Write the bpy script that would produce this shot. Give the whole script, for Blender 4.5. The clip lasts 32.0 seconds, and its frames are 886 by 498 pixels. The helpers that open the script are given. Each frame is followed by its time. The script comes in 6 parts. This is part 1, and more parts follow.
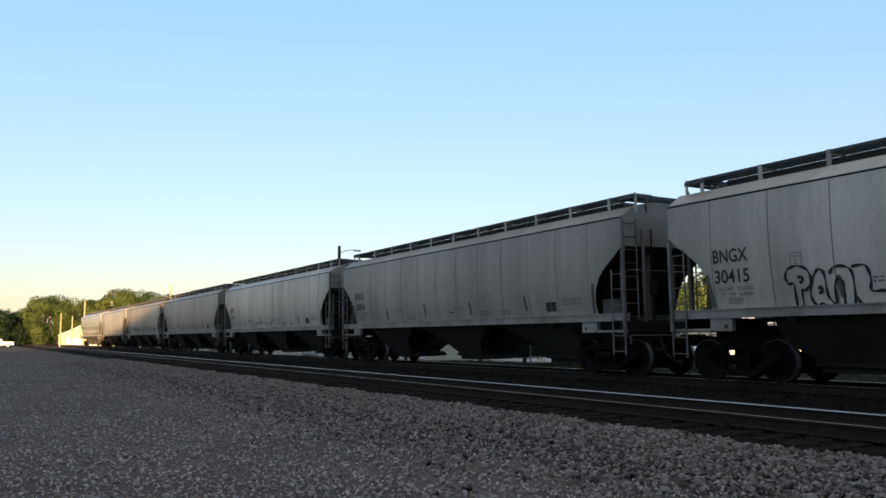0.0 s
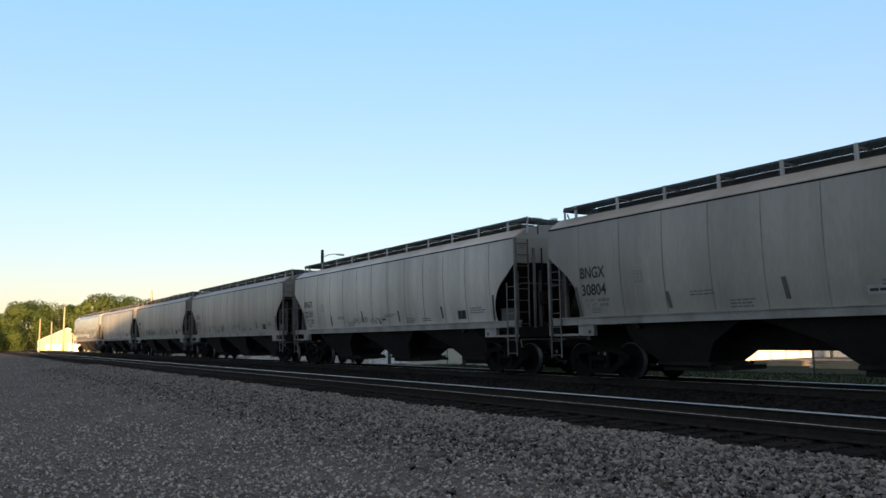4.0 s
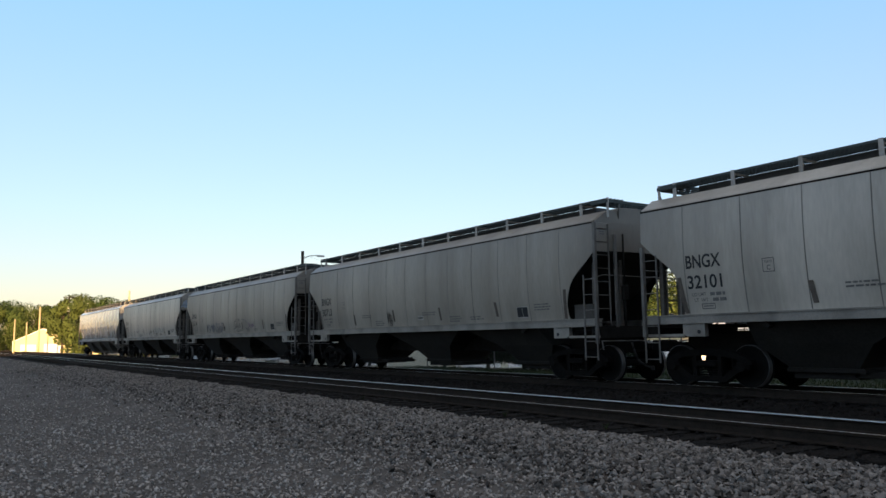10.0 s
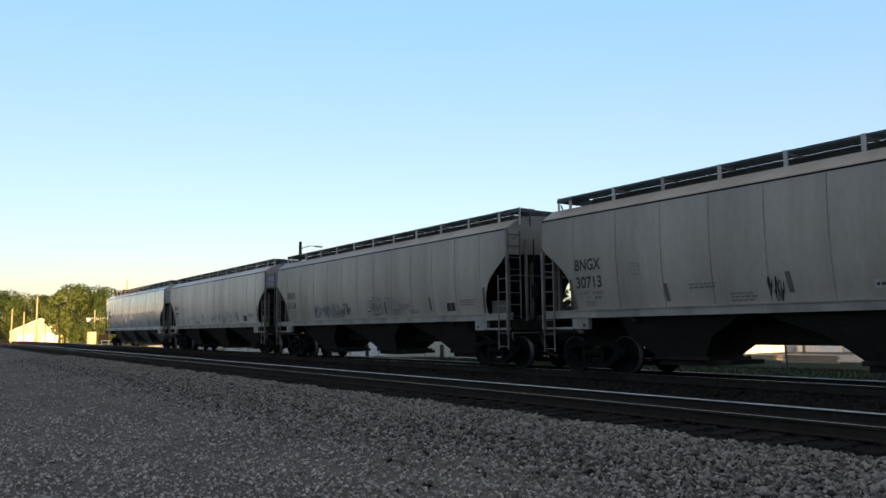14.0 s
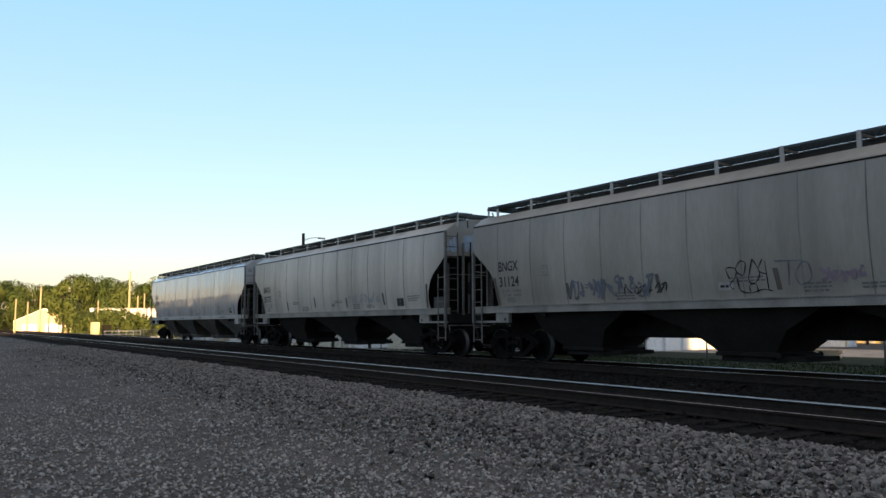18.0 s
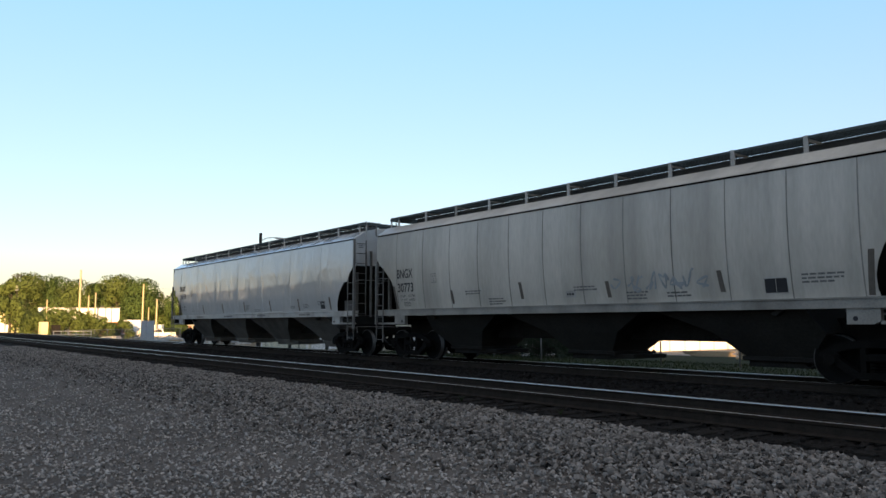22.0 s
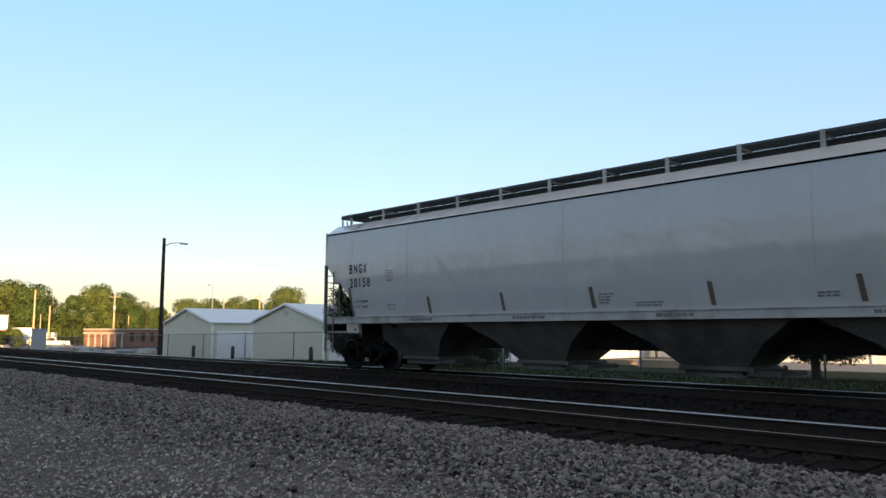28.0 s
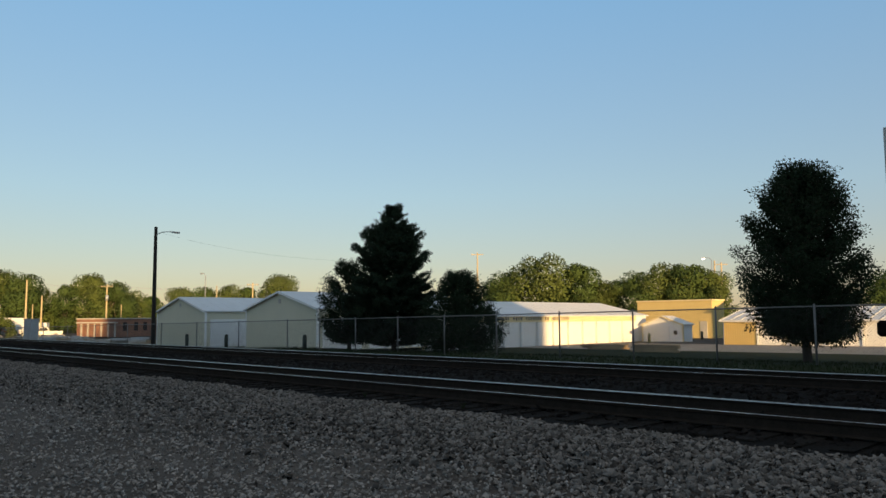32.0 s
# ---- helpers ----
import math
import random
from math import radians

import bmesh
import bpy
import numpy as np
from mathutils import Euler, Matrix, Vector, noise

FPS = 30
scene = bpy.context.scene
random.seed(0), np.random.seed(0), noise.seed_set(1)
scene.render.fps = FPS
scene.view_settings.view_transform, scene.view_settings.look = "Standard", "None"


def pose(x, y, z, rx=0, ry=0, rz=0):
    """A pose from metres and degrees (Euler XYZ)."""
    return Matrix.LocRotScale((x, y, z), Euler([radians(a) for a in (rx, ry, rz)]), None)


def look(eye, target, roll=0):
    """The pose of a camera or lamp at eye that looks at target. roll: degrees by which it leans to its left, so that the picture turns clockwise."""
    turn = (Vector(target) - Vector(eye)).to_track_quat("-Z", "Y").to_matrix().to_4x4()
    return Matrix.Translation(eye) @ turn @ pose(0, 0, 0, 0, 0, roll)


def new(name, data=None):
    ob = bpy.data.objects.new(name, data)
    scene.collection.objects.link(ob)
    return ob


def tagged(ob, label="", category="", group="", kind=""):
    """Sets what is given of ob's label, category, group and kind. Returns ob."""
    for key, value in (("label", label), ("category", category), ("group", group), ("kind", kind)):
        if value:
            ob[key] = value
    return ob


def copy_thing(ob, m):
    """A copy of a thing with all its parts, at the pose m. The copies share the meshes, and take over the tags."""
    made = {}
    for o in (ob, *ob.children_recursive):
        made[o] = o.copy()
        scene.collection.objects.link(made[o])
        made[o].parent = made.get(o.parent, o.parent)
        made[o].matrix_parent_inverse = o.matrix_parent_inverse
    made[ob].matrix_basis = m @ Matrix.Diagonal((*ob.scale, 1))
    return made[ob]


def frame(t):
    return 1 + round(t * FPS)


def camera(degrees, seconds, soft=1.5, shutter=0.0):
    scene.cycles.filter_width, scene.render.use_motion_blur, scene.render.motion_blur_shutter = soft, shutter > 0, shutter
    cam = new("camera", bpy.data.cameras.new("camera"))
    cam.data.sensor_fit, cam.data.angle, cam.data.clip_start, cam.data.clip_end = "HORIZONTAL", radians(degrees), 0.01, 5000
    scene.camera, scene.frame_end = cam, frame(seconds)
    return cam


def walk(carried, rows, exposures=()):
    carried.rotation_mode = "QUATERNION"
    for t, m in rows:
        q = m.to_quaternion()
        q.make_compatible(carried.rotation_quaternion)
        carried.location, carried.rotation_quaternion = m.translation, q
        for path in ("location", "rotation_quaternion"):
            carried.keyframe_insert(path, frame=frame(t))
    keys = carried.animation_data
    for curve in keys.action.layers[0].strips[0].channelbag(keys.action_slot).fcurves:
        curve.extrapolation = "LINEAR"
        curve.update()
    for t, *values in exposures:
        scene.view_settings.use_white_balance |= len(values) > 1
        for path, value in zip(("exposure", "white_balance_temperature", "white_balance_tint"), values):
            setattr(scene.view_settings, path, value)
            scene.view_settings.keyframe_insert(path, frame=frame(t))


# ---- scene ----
# the clip's camera stops down and turns a little greener as the train leaves the picture
EXPOSURES = ((0.0, 0.0, 6500, 10), (14.0, 0.02, 6500, 10), (17.0, 0.08, 6500, 10), (24.0, 0.12, 6500, 10), (28.5, 0.11, 6500, 10), (30.0, 0.05, 6500, 10),
             (30.6, -0.12, 6500, 7), (31.2, -0.40, 6500, 4), (31.7, -0.60, 6500, 3), (32.0, -0.64, 6500, 3))
cam = camera(59.92, 32.0)
walk(cam, [
    (0, pose(0, 0, 1.6, 96.34, 0.67, 58.66)), (0.5, pose(0, 0, 1.6, 96.58, 0.49, 58.92)), (1, pose(0, 0, 1.6, 96.75, 0.35, 59.19)),
    (1.5, pose(0, 0, 1.6, 96.80, 0.32, 59.39)), (2, pose(0, 0, 1.6, 96.73, 0.28, 59.25)), (2.5, pose(0, 0, 1.6, 96.80, 0.37, 59.00)),
    (3, pose(0, 0, 1.6, 96.75, 0.66, 57.99)), (3.5, pose(0, 0, 1.6, 96.66, 0.86, 57.65)), (5.5, pose(0, 0, 1.6, 96.45, 0.72, 56.74)),
    (6, pose(0, 0, 1.6, 96.42, 0.68, 56.67)), (6.5, pose(0, 0, 1.6, 96.44, 0.78, 56.68)), (7, pose(0, 0, 1.6, 96.65, 0.72, 56.37)),
    (7.5, pose(0, 0, 1.6, 96.74, 0.58, 56.16)), (8, pose(0, 0, 1.6, 96.76, 0.66, 56.10)), (8.5, pose(0, 0, 1.6, 96.82, 0.67, 55.99)),
    (9, pose(0, 0, 1.6, 96.84, 0.71, 55.93)), (9.5, pose(0, 0, 1.6, 96.82, 0.79, 55.95)), (10, pose(0, 0, 1.6, 96.74, 0.75, 55.99)),
    (10.5, pose(0, 0, 1.6, 96.63, 0.76, 55.88)), (11, pose(0, 0, 1.6, 96.63, 0.74, 55.80)), (11.5, pose(0, 0, 1.6, 96.61, 0.77, 55.76)),
    (12, pose(0, 0, 1.6, 96.58, 0.71, 56.04)), (12.5, pose(0, 0, 1.6, 96.42, 0.66, 56.06)), (13, pose(0, 0, 1.6, 96.39, 0.64, 56.00)),
    (13.5, pose(0, 0, 1.6, 96.32, 0.59, 55.92)), (14, pose(0, 0, 1.6, 96.06, 0.59, 55.81)), (14.5, pose(0, 0, 1.6, 95.86, 0.63, 55.74)),
    (16.5, pose(0, 0, 1.6, 95.81, 0.76, 56.30)), (17, pose(0, 0, 1.6, 95.82, 0.68, 56.32)), (17.5, pose(0, 0, 1.6, 95.76, 0.72, 56.16)),
    (18, pose(0, 0, 1.6, 95.50, 0.25, 55.99)), (18.5, pose(0, 0, 1.6, 95.57, -0.13, 55.54)), (19, pose(0, 0, 1.6, 95.84, 0.24, 55.47)),
    (19.5, pose(0, 0, 1.6, 95.97, 0.26, 55.25)), (20, pose(0, 0, 1.6, 95.93, 0.21, 55.00)), (20.5, pose(0, 0, 1.6, 95.82, 0.25, 54.51)),
    (21, pose(0, 0, 1.6, 95.72, 0.19, 54.01)), (21.5, pose(0, 0, 1.6, 95.71, 0.00, 53.47)), (22, pose(0, 0, 1.6, 95.60, 0.00, 52.89)),
    (22.5, pose(0, 0, 1.6, 95.63, 0.00, 52.27)), (23, pose(0, 0, 1.6, 95.65, -0.06, 51.65)), (23.5, pose(0, 0, 1.6, 95.80, -0.09, 51.02)),
    (24, pose(0, 0, 1.6, 95.83, -0.11, 49.85)), (24.5, pose(0, 0, 1.6, 95.96, -0.10, 48.86)), (25, pose(0, 0, 1.6, 95.98, -0.15, 48.92)),
    (25.5, pose(0, 0, 1.6, 96.00, -0.16, 48.65)), (27.5, pose(0, 0, 1.6, 96.25, -0.19, 46.36)), (28, pose(0, 0, 1.6, 96.25, -0.11, 46.24)),
    (28.5, pose(0, 0, 1.6, 96.27, -0.13, 46.13)), (29, pose(0, 0, 1.6, 96.29, 0.15, 45.94)), (29.5, pose(0, 0, 1.6, 96.28, 0.24, 45.71)),
    (30, pose(0, 0, 1.6, 96.07, 0.36, 45.58)), (30.5, pose(0, 0, 1.6, 95.71, 0.33, 45.53)), (31, pose(0, 0, 1.6, 95.51, 0.31, 45.46)),
    (31.5, pose(0, 0, 1.6, 95.28, 0.33, 45.58)), (32, pose(0, 0, 1.6, 95.25, 0.41, 45.76)),
], exposures=EXPOSURES)

# ---- light ----
SUN_EL, SUN_ROT = 4.9, 112.5   # the sun stands low in the east, a little behind the camera
world = bpy.data.worlds.new("World")
scene.world = world
world.use_nodes = True
wn = world.node_tree
sky = wn.nodes.new("ShaderNodeTexSky")
sky.sky_type = "NISHITA"
sky.sun_disc = False
sky.sun_elevation, sky.sun_rotation = radians(SUN_EL), radians(SUN_ROT)
sky.altitude, sky.air_density, sky.dust_density, sky.ozone_density = 300, 1.0, 0.35, 1.6
# the clear evening sky: the scattering model plus a smooth pale gradient by height
tc = wn.nodes.new("ShaderNodeTexCoord")
sep = wn.nodes.new("ShaderNodeSeparateXYZ")
ramp = wn.nodes.new("ShaderNodeValToRGB")
wn.links.new(tc.outputs["Generated"], sep.inputs[0])
wn.links.new(sep.outputs["Z"], ramp.inputs[0])
stops = ((0.0, (0.36, 0.27, 0.285)), (0.06, (0.385, 0.33, 0.41)), (0.16, (0.350, 0.430, 0.59)), (0.42, (0.225, 0.440, 0.77)), (0.62, (0.44, 0.44, 0.45)), (1.0, (0.56, 0.46, 0.39)))
for i, (pos, col) in enumerate(stops):
    el = ramp.color_ramp.elements[i] if i < 2 else ramp.color_ramp.elements.new(pos)
    el.position, el.color = pos, (*col, 1)
bg1 = wn.nodes["Background"]
bg1.inputs[1].default_value = 0.15
bg2 = wn.nodes.new("ShaderNodeBackground")
bg2.inputs[1].default_value = 1.0
wn.links.new(sky.outputs[0], bg1.inputs[0])
wn.links.new(ramp.outputs[0], bg2.inputs[0])
both = wn.nodes.new("ShaderNodeAddShader")
wn.links.new(bg1.outputs[0], both.inputs[0])
wn.links.new(bg2.outputs[0], both.inputs[1])
wn.links.new(both.outputs[0], wn.nodes["World Output"].inputs[0])
sun_data = bpy.data.lights.new("sun", "SUN")
sun_data.energy, sun_data.angle, sun_data.color = 13.0, radians(0.55), (1.0, 0.62, 0.28)
sun = new("sun", sun_data)
_a, _e = radians(SUN_ROT), radians(SUN_EL)
sun_dir = Vector((math.sin(_a) * math.cos(_e), math.cos(_a) * math.cos(_e), math.sin(_e)))
sun.matrix_basis = look(sun_dir * 100, (0, 0, 0))

# ---- materials ----
def mat(name, color, rough=0.7, metal=0.0, vary=0.25, scale=3.0, fine=40.0, bump=0.15, dirt=None, dirt_amt=0.5, random_amt=0.0, island=False, spec=0.4, stretch=(1, 1, 1), coat=0.0, streak=None, streak_amt=0.4, ends=0.0, dent=0.0):
    """A procedural surface: base colour varied at two scales, relief, optional dirt of its own shape."""
    m = bpy.data.materials.new(name)
    m.use_nodes = True
    nt = m.node_tree
    N, L = nt.nodes, nt.links
    b = N["Principled BSDF"]
    tc = N.new("ShaderNodeTexCoord")
    mp = N.new("ShaderNodeMapping")
    mp.inputs["Scale"].default_value = stretch
    L.new(tc.outputs["Object"], mp.inputs["Vector"])
    n1 = N.new("ShaderNodeTexNoise")
    n1.inputs["Scale"].default_value, n1.inputs["Detail"].default_value = scale, 6
    n2 = N.new("ShaderNodeTexNoise")
    n2.inputs["Scale"].default_value, n2.inputs["Detail"].default_value = fine, 4
    L.new(mp.outputs[0], n1.inputs["Vector"])
    L.new(mp.outputs[0], n2.inputs["Vector"])
    mix = N.new("ShaderNodeMath")
    mix.operation = "ADD"
    L.new(n1.outputs[0], mix.inputs[0])
    L.new(n2.outputs[0], mix.inputs[1])
    src = mix.outputs[0]
    if random_amt:
        r = N.new("ShaderNodeNewGeometry") if island else N.new("ShaderNodeObjectInfo")
        ra = N.new("ShaderNodeMath")
        ra.operation = "MULTIPLY_ADD"
        L.new(r.outputs["Random Per Island" if island else "Random"], ra.inputs[0])
        ra.inputs[1].default_value = random_amt
        L.new(src, ra.inputs[2])
        src = ra.outputs[0]
    mr = N.new("ShaderNodeMapRange")
    mr.inputs["From Min"].default_value = 0.6
    mr.inputs["From Max"].default_value = 1.4 + random_amt
    mr.inputs["To Min"].default_value, mr.inputs["To Max"].default_value = 1 - vary, 1 + vary
    L.new(src, mr.inputs["Value"])
    mul = N.new("ShaderNodeMix")
    mul.data_type, mul.blend_type = "RGBA", "MULTIPLY"
    mul.inputs["Factor"].default_value = 1.0
    mul.inputs["A"].default_value = (*color, 1)
    L.new(mr.outputs[0], mul.inputs["B"])
    out = mul.outputs["Result"]
    if dirt:
        n3 = N.new("ShaderNodeTexNoise")
        n3.inputs["Scale"].default_value, n3.inputs["Detail"].default_value = scale * 0.6, 8
        L.new(mp.outputs[0], n3.inputs["Vector"])
        cr = N.new("ShaderNodeMapRange")
        cr.inputs["From Min"].default_value, cr.inputs["From Max"].default_value = 0.48, 0.72
        cr.inputs["To Max"].default_value = dirt_amt
        L.new(n3.outputs[0], cr.inputs["Value"])
        dm = N.new("ShaderNodeMix")
        dm.data_type = "RGBA"
        L.new(cr.outputs[0], dm.inputs["Factor"])
        L.new(out, dm.inputs["A"])
        dm.inputs["B"].default_value = (*dirt, 1)
        out = dm.outputs["Result"]
    if streak:
        # narrow runs of grime down the side
        m2 = N.new("ShaderNodeMapping")
        m2.inputs["Scale"].default_value = (1.7, 1.0, 0.13)
        L.new(tc.outputs["Object"], m2.inputs["Vector"])
        n4 = N.new("ShaderNodeTexNoise")
        n4.inputs["Scale"].default_value, n4.inputs["Detail"].default_value = 1.0, 5
        L.new(m2.outputs[0], n4.inputs["Vector"])
        c4 = N.new("ShaderNodeMapRange")
        c4.inputs["From Min"].default_value, c4.inputs["From Max"].default_value = 0.50, 0.76
        c4.inputs["To Max"].default_value = streak_amt
        L.new(n4.outputs[0], c4.inputs["Value"])
        fac = c4.outputs[0]
        if ends:
            # soot thrown up over the wheels, at both ends of the car
            sx = N.new("ShaderNodeSeparateXYZ")
            L.new(tc.outputs["Object"], sx.inputs[0])
            ab = N.new("ShaderNodeMath")
            ab.operation = "ABSOLUTE"
            L.new(sx.outputs["X"], ab.inputs[0])
            wob = N.new("ShaderNodeMath")
            wob.operation = "MULTIPLY_ADD"
            wob.inputs[1].default_value = 1.6
            L.new(n1.outputs[0], wob.inputs[0])
            L.new(ab.outputs[0], wob.inputs[2])
            c5 = N.new("ShaderNodeMapRange")
            c5.inputs["From Min"].default_value, c5.inputs["From Max"].default_value = ends, ends + 2.2
            c5.inputs["To Max"].default_value = 0.72
            L.new(wob.outputs[0], c5.inputs["Value"])
            mx = N.new("ShaderNodeMath")
            mx.operation = "MAXIMUM"
            L.new(fac, mx.inputs[0])
            L.new(c5.outputs[0], mx.inputs[1])
            fac = mx.outputs[0]
        sm = N.new("ShaderNodeMix")
        sm.data_type = "RGBA"
        L.new(fac, sm.inputs["Factor"])
        L.new(out, sm.inputs["A"])
        sm.inputs["B"].default_value = (*streak, 1)
        out = sm.outputs["Result"]
    L.new(out, b.inputs["Base Color"])
    b.inputs["Roughness"].default_value, b.inputs["Metallic"].default_value = rough, metal
    b.inputs["Specular IOR Level"].default_value = spec
    if coat:
        b.inputs["Coat Weight"].default_value = coat
        b.inputs["Coat Roughness"].default_value = 0.14
    if bump:
        bp = N.new("ShaderNodeBump")
        bp.inputs["Strength"].default_value, bp.inputs["Distance"].default_value = bump, 0.02
        L.new(n2.outputs[0], bp.inputs["Height"])
        if dent:
            # slow waves and dents of thin plate
            m5 = N.new("ShaderNodeMapping")
            m5.inputs["Scale"].default_value = (0.9, 0.9, 0.55)
            L.new(tc.outputs["Object"], m5.inputs["Vector"])
            n5 = N.new("ShaderNodeTexNoise")
            n5.inputs["Scale"].default_value, n5.inputs["Detail"].default_value, n5.inputs["Distortion"].default_value = 1.3, 2.5, 0.6
            L.new(m5.outputs[0], n5.inputs["Vector"])
            b5 = N.new("ShaderNodeBump")
            b5.inputs["Strength"].default_value, b5.inputs["Distance"].default_value = 1.0, dent
            L.new(n5.outputs[0], b5.inputs["Height"])
            L.new(b5.outputs[0], bp.inputs["Normal"])
        L.new(bp.outputs[0], b.inputs["Normal"])
        if coat:
            L.new(bp.outputs[0], b.inputs["Coat Normal"])
    return m


# kept darker than the loose stones, which paints shade into the gaps between
M_GRAVEL = mat("gravel_ground", (0.088, 0.079, 0.071), 0.95, vary=0.5, scale=0.35, fine=24, bump=1.0, spec=0.08)
M_STONE = mat("ballast_stone", (0.290, 0.268, 0.246), 0.95, vary=0.75, scale=2, fine=60, bump=0.4, random_amt=1.7, island=True, spec=0.08)
M_STONE_BIG = mat("shoulder_stone", (0.152, 0.140, 0.128), 0.95, vary=0.97, scale=2, fine=60, bump=0.5, random_amt=2.4, island=True, spec=0.08)
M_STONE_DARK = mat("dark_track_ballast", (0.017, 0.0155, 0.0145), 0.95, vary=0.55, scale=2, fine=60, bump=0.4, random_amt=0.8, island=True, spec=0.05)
M_DARKBED = mat("dark_track_bed", (0.012, 0.0115, 0.011), 0.95, vary=0.5, scale=2, fine=50, bump=0.8, spec=0.05)
M_SEAM = mat("weathered_weld_seam", (0.20, 0.186, 0.165), 0.6, vary=0.3, scale=0.9, fine=20, bump=0.05, dirt=(0.05, 0.045, 0.04), dirt_amt=0.9)
M_HATCH = mat("dull_grey_hatch_paint", (0.055, 0.062, 0.066), 0.8, vary=0.3, scale=2, fine=20, bump=0.1)
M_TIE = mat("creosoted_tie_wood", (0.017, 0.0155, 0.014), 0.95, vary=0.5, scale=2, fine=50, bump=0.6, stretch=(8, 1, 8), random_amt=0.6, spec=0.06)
M_RAILHEAD = mat("worn_rail_head", (0.56, 0.56, 0.55), 0.30, 0.35, vary=0.25, scale=4, fine=90, bump=0.0, spec=0.6)
M_RAIL = mat("rusty_rail_web", (0.026, 0.021, 0.017), 0.95, vary=0.4, scale=6, fine=60, bump=0.3, spec=0.08)
M_CAR = mat("car_grey_paint", (0.345, 0.314, 0.268), 0.36, vary=0.14, scale=0.7, fine=12, bump=0.05, dirt=(0.15, 0.132, 0.108), dirt_amt=0.6, stretch=(1.5, 1.5, 0.3), streak=(0.09, 0.077, 0.064), streak_amt=0.36, ends=7.8, spec=0.45, dent=0.03)
M_CAR_GRIMY = mat("grimy_car_grey_paint", (0.290, 0.262, 0.220), 0.42, vary=0.14, scale=0.7, fine=12, bump=0.05, dirt=(0.15, 0.132, 0.108), dirt_amt=0.6, stretch=(1.5, 1.5, 0.3), streak=(0.09, 0.077, 0.064), streak_amt=0.36, ends=7.8, spec=0.45, dent=0.03)
M_CAR_PALE = mat("pale_car_grey_paint", (0.455, 0.418, 0.360), 0.36, vary=0.14, scale=0.7, fine=12, bump=0.05, dirt=(0.15, 0.132, 0.108), dirt_amt=0.5, stretch=(1.5, 1.5, 0.3), streak=(0.09, 0.077, 0.064), streak_amt=0.36, ends=7.8, spec=0.45, dent=0.03)
M_CAR_CLEAN = mat("car_blue_grey_paint", (0.42, 0.418, 0.405), 0.22, vary=0.05, scale=0.5, fine=8, bump=0.04, dirt=(0.30, 0.282, 0.255), dirt_amt=0.35, stretch=(0.7, 0.7, 0.45), coat=0.8, streak=(0.27, 0.255, 0.23), streak_amt=0.14, spec=0.6, dent=0.05)
M_CAR_TRIM = mat("car_light_grey_steel", (0.36, 0.345, 0.32), 0.6, vary=0.2, scale=3, fine=30, bump=0.1, dirt=(0.14, 0.125, 0.10), dirt_amt=0.6)
M_LADDER = mat("dull_grey_ladder_steel", (0.125, 0.118, 0.108), 0.6, vary=0.35, scale=3, fine=30, bump=0.1, dirt=(0.04, 0.035, 0.03), dirt_amt=0.7)
M_SILL = mat("weathered_grey_sill_steel", (0.225, 0.208, 0.182), 0.6, vary=0.25, scale=2, fine=30, bump=0.1, dirt=(0.09, 0.078, 0.064), dirt_amt=0.7)
M_SHEAR = mat("grimy_grey_frame_plate", (0.062, 0.058, 0.052), 0.75, vary=0.3, scale=2, fine=25, bump=0.15, dirt=(0.04, 0.035, 0.03), dirt_amt=0.7)
# near-black grimy steel; on the eave lips it stands for a shadow line
M_UNDER = mat("dark_grime_and_shade", (0.018, 0.0165, 0.015), 0.95, vary=0.5, scale=2, fine=25, bump=0.25, dirt=(0.032, 0.027, 0.022), dirt_amt=0.5, spec=0.08)
M_HOPPER = mat("dark_mottled_hopper_steel", (0.025, 0.0225, 0.0195), 0.8, vary=0.4, scale=1.2, fine=20, bump=0.15, dirt=(0.018, 0.016, 0.014), dirt_amt=0.7, spec=0.2)
M_HOPPER_LT = mat("dull_brown_grey_hopper_steel", (0.108, 0.097, 0.085), 0.75, vary=0.35, scale=1.2, fine=20, bump=0.15, dirt=(0.024, 0.021, 0.018), dirt_amt=0.65, spec=0.15)
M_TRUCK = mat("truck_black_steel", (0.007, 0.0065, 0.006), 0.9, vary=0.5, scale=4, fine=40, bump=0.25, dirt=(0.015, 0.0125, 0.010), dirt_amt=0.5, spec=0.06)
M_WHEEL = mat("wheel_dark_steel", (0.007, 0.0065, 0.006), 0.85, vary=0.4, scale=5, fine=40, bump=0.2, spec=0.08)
M_TREAD = mat("polished_wheel_rim", (0.10, 0.095, 0.09), 0.5, 0.8, vary=0.1, scale=5, fine=40, bump=0.05)
M_GRATE = mat("galvanised_grating", (0.055, 0.070, 0.071), 0.7, 0.2, vary=0.3, scale=4, fine=40, bump=0.1)
M_BLACK = mat("black_stencil_paint", (0.018, 0.018, 0.020), 0.7, vary=0.3, scale=8, fine=60, bump=0.0)
M_TEXT_FADED = mat("faded_stencil_paint", (0.135, 0.13, 0.125), 0.8, vary=0.4, scale=8, fine=60, bump=0.0)
M_SPRAY = mat("black_spray_paint", (0.011, 0.011, 0.012), 0.6, vary=0.3, scale=6, fine=60, bump=0.0)
M_SPRAY_BLUE = mat("blue_spray_paint", (0.30, 0.36, 0.44), 0.6, vary=0.3, scale=6, fine=60, bump=0.0)
M_SPRAY_PURPLE = mat("faded_purple_spray_paint", (0.20, 0.15, 0.18), 0.7, vary=0.4, scale=4, fine=60, bump=0.0)
M_SPRAY_PINK = mat("dusty_pink_spray_paint", (0.40, 0.24, 0.30), 0.6, vary=0.3, scale=6, fine=60, bump=0.0)
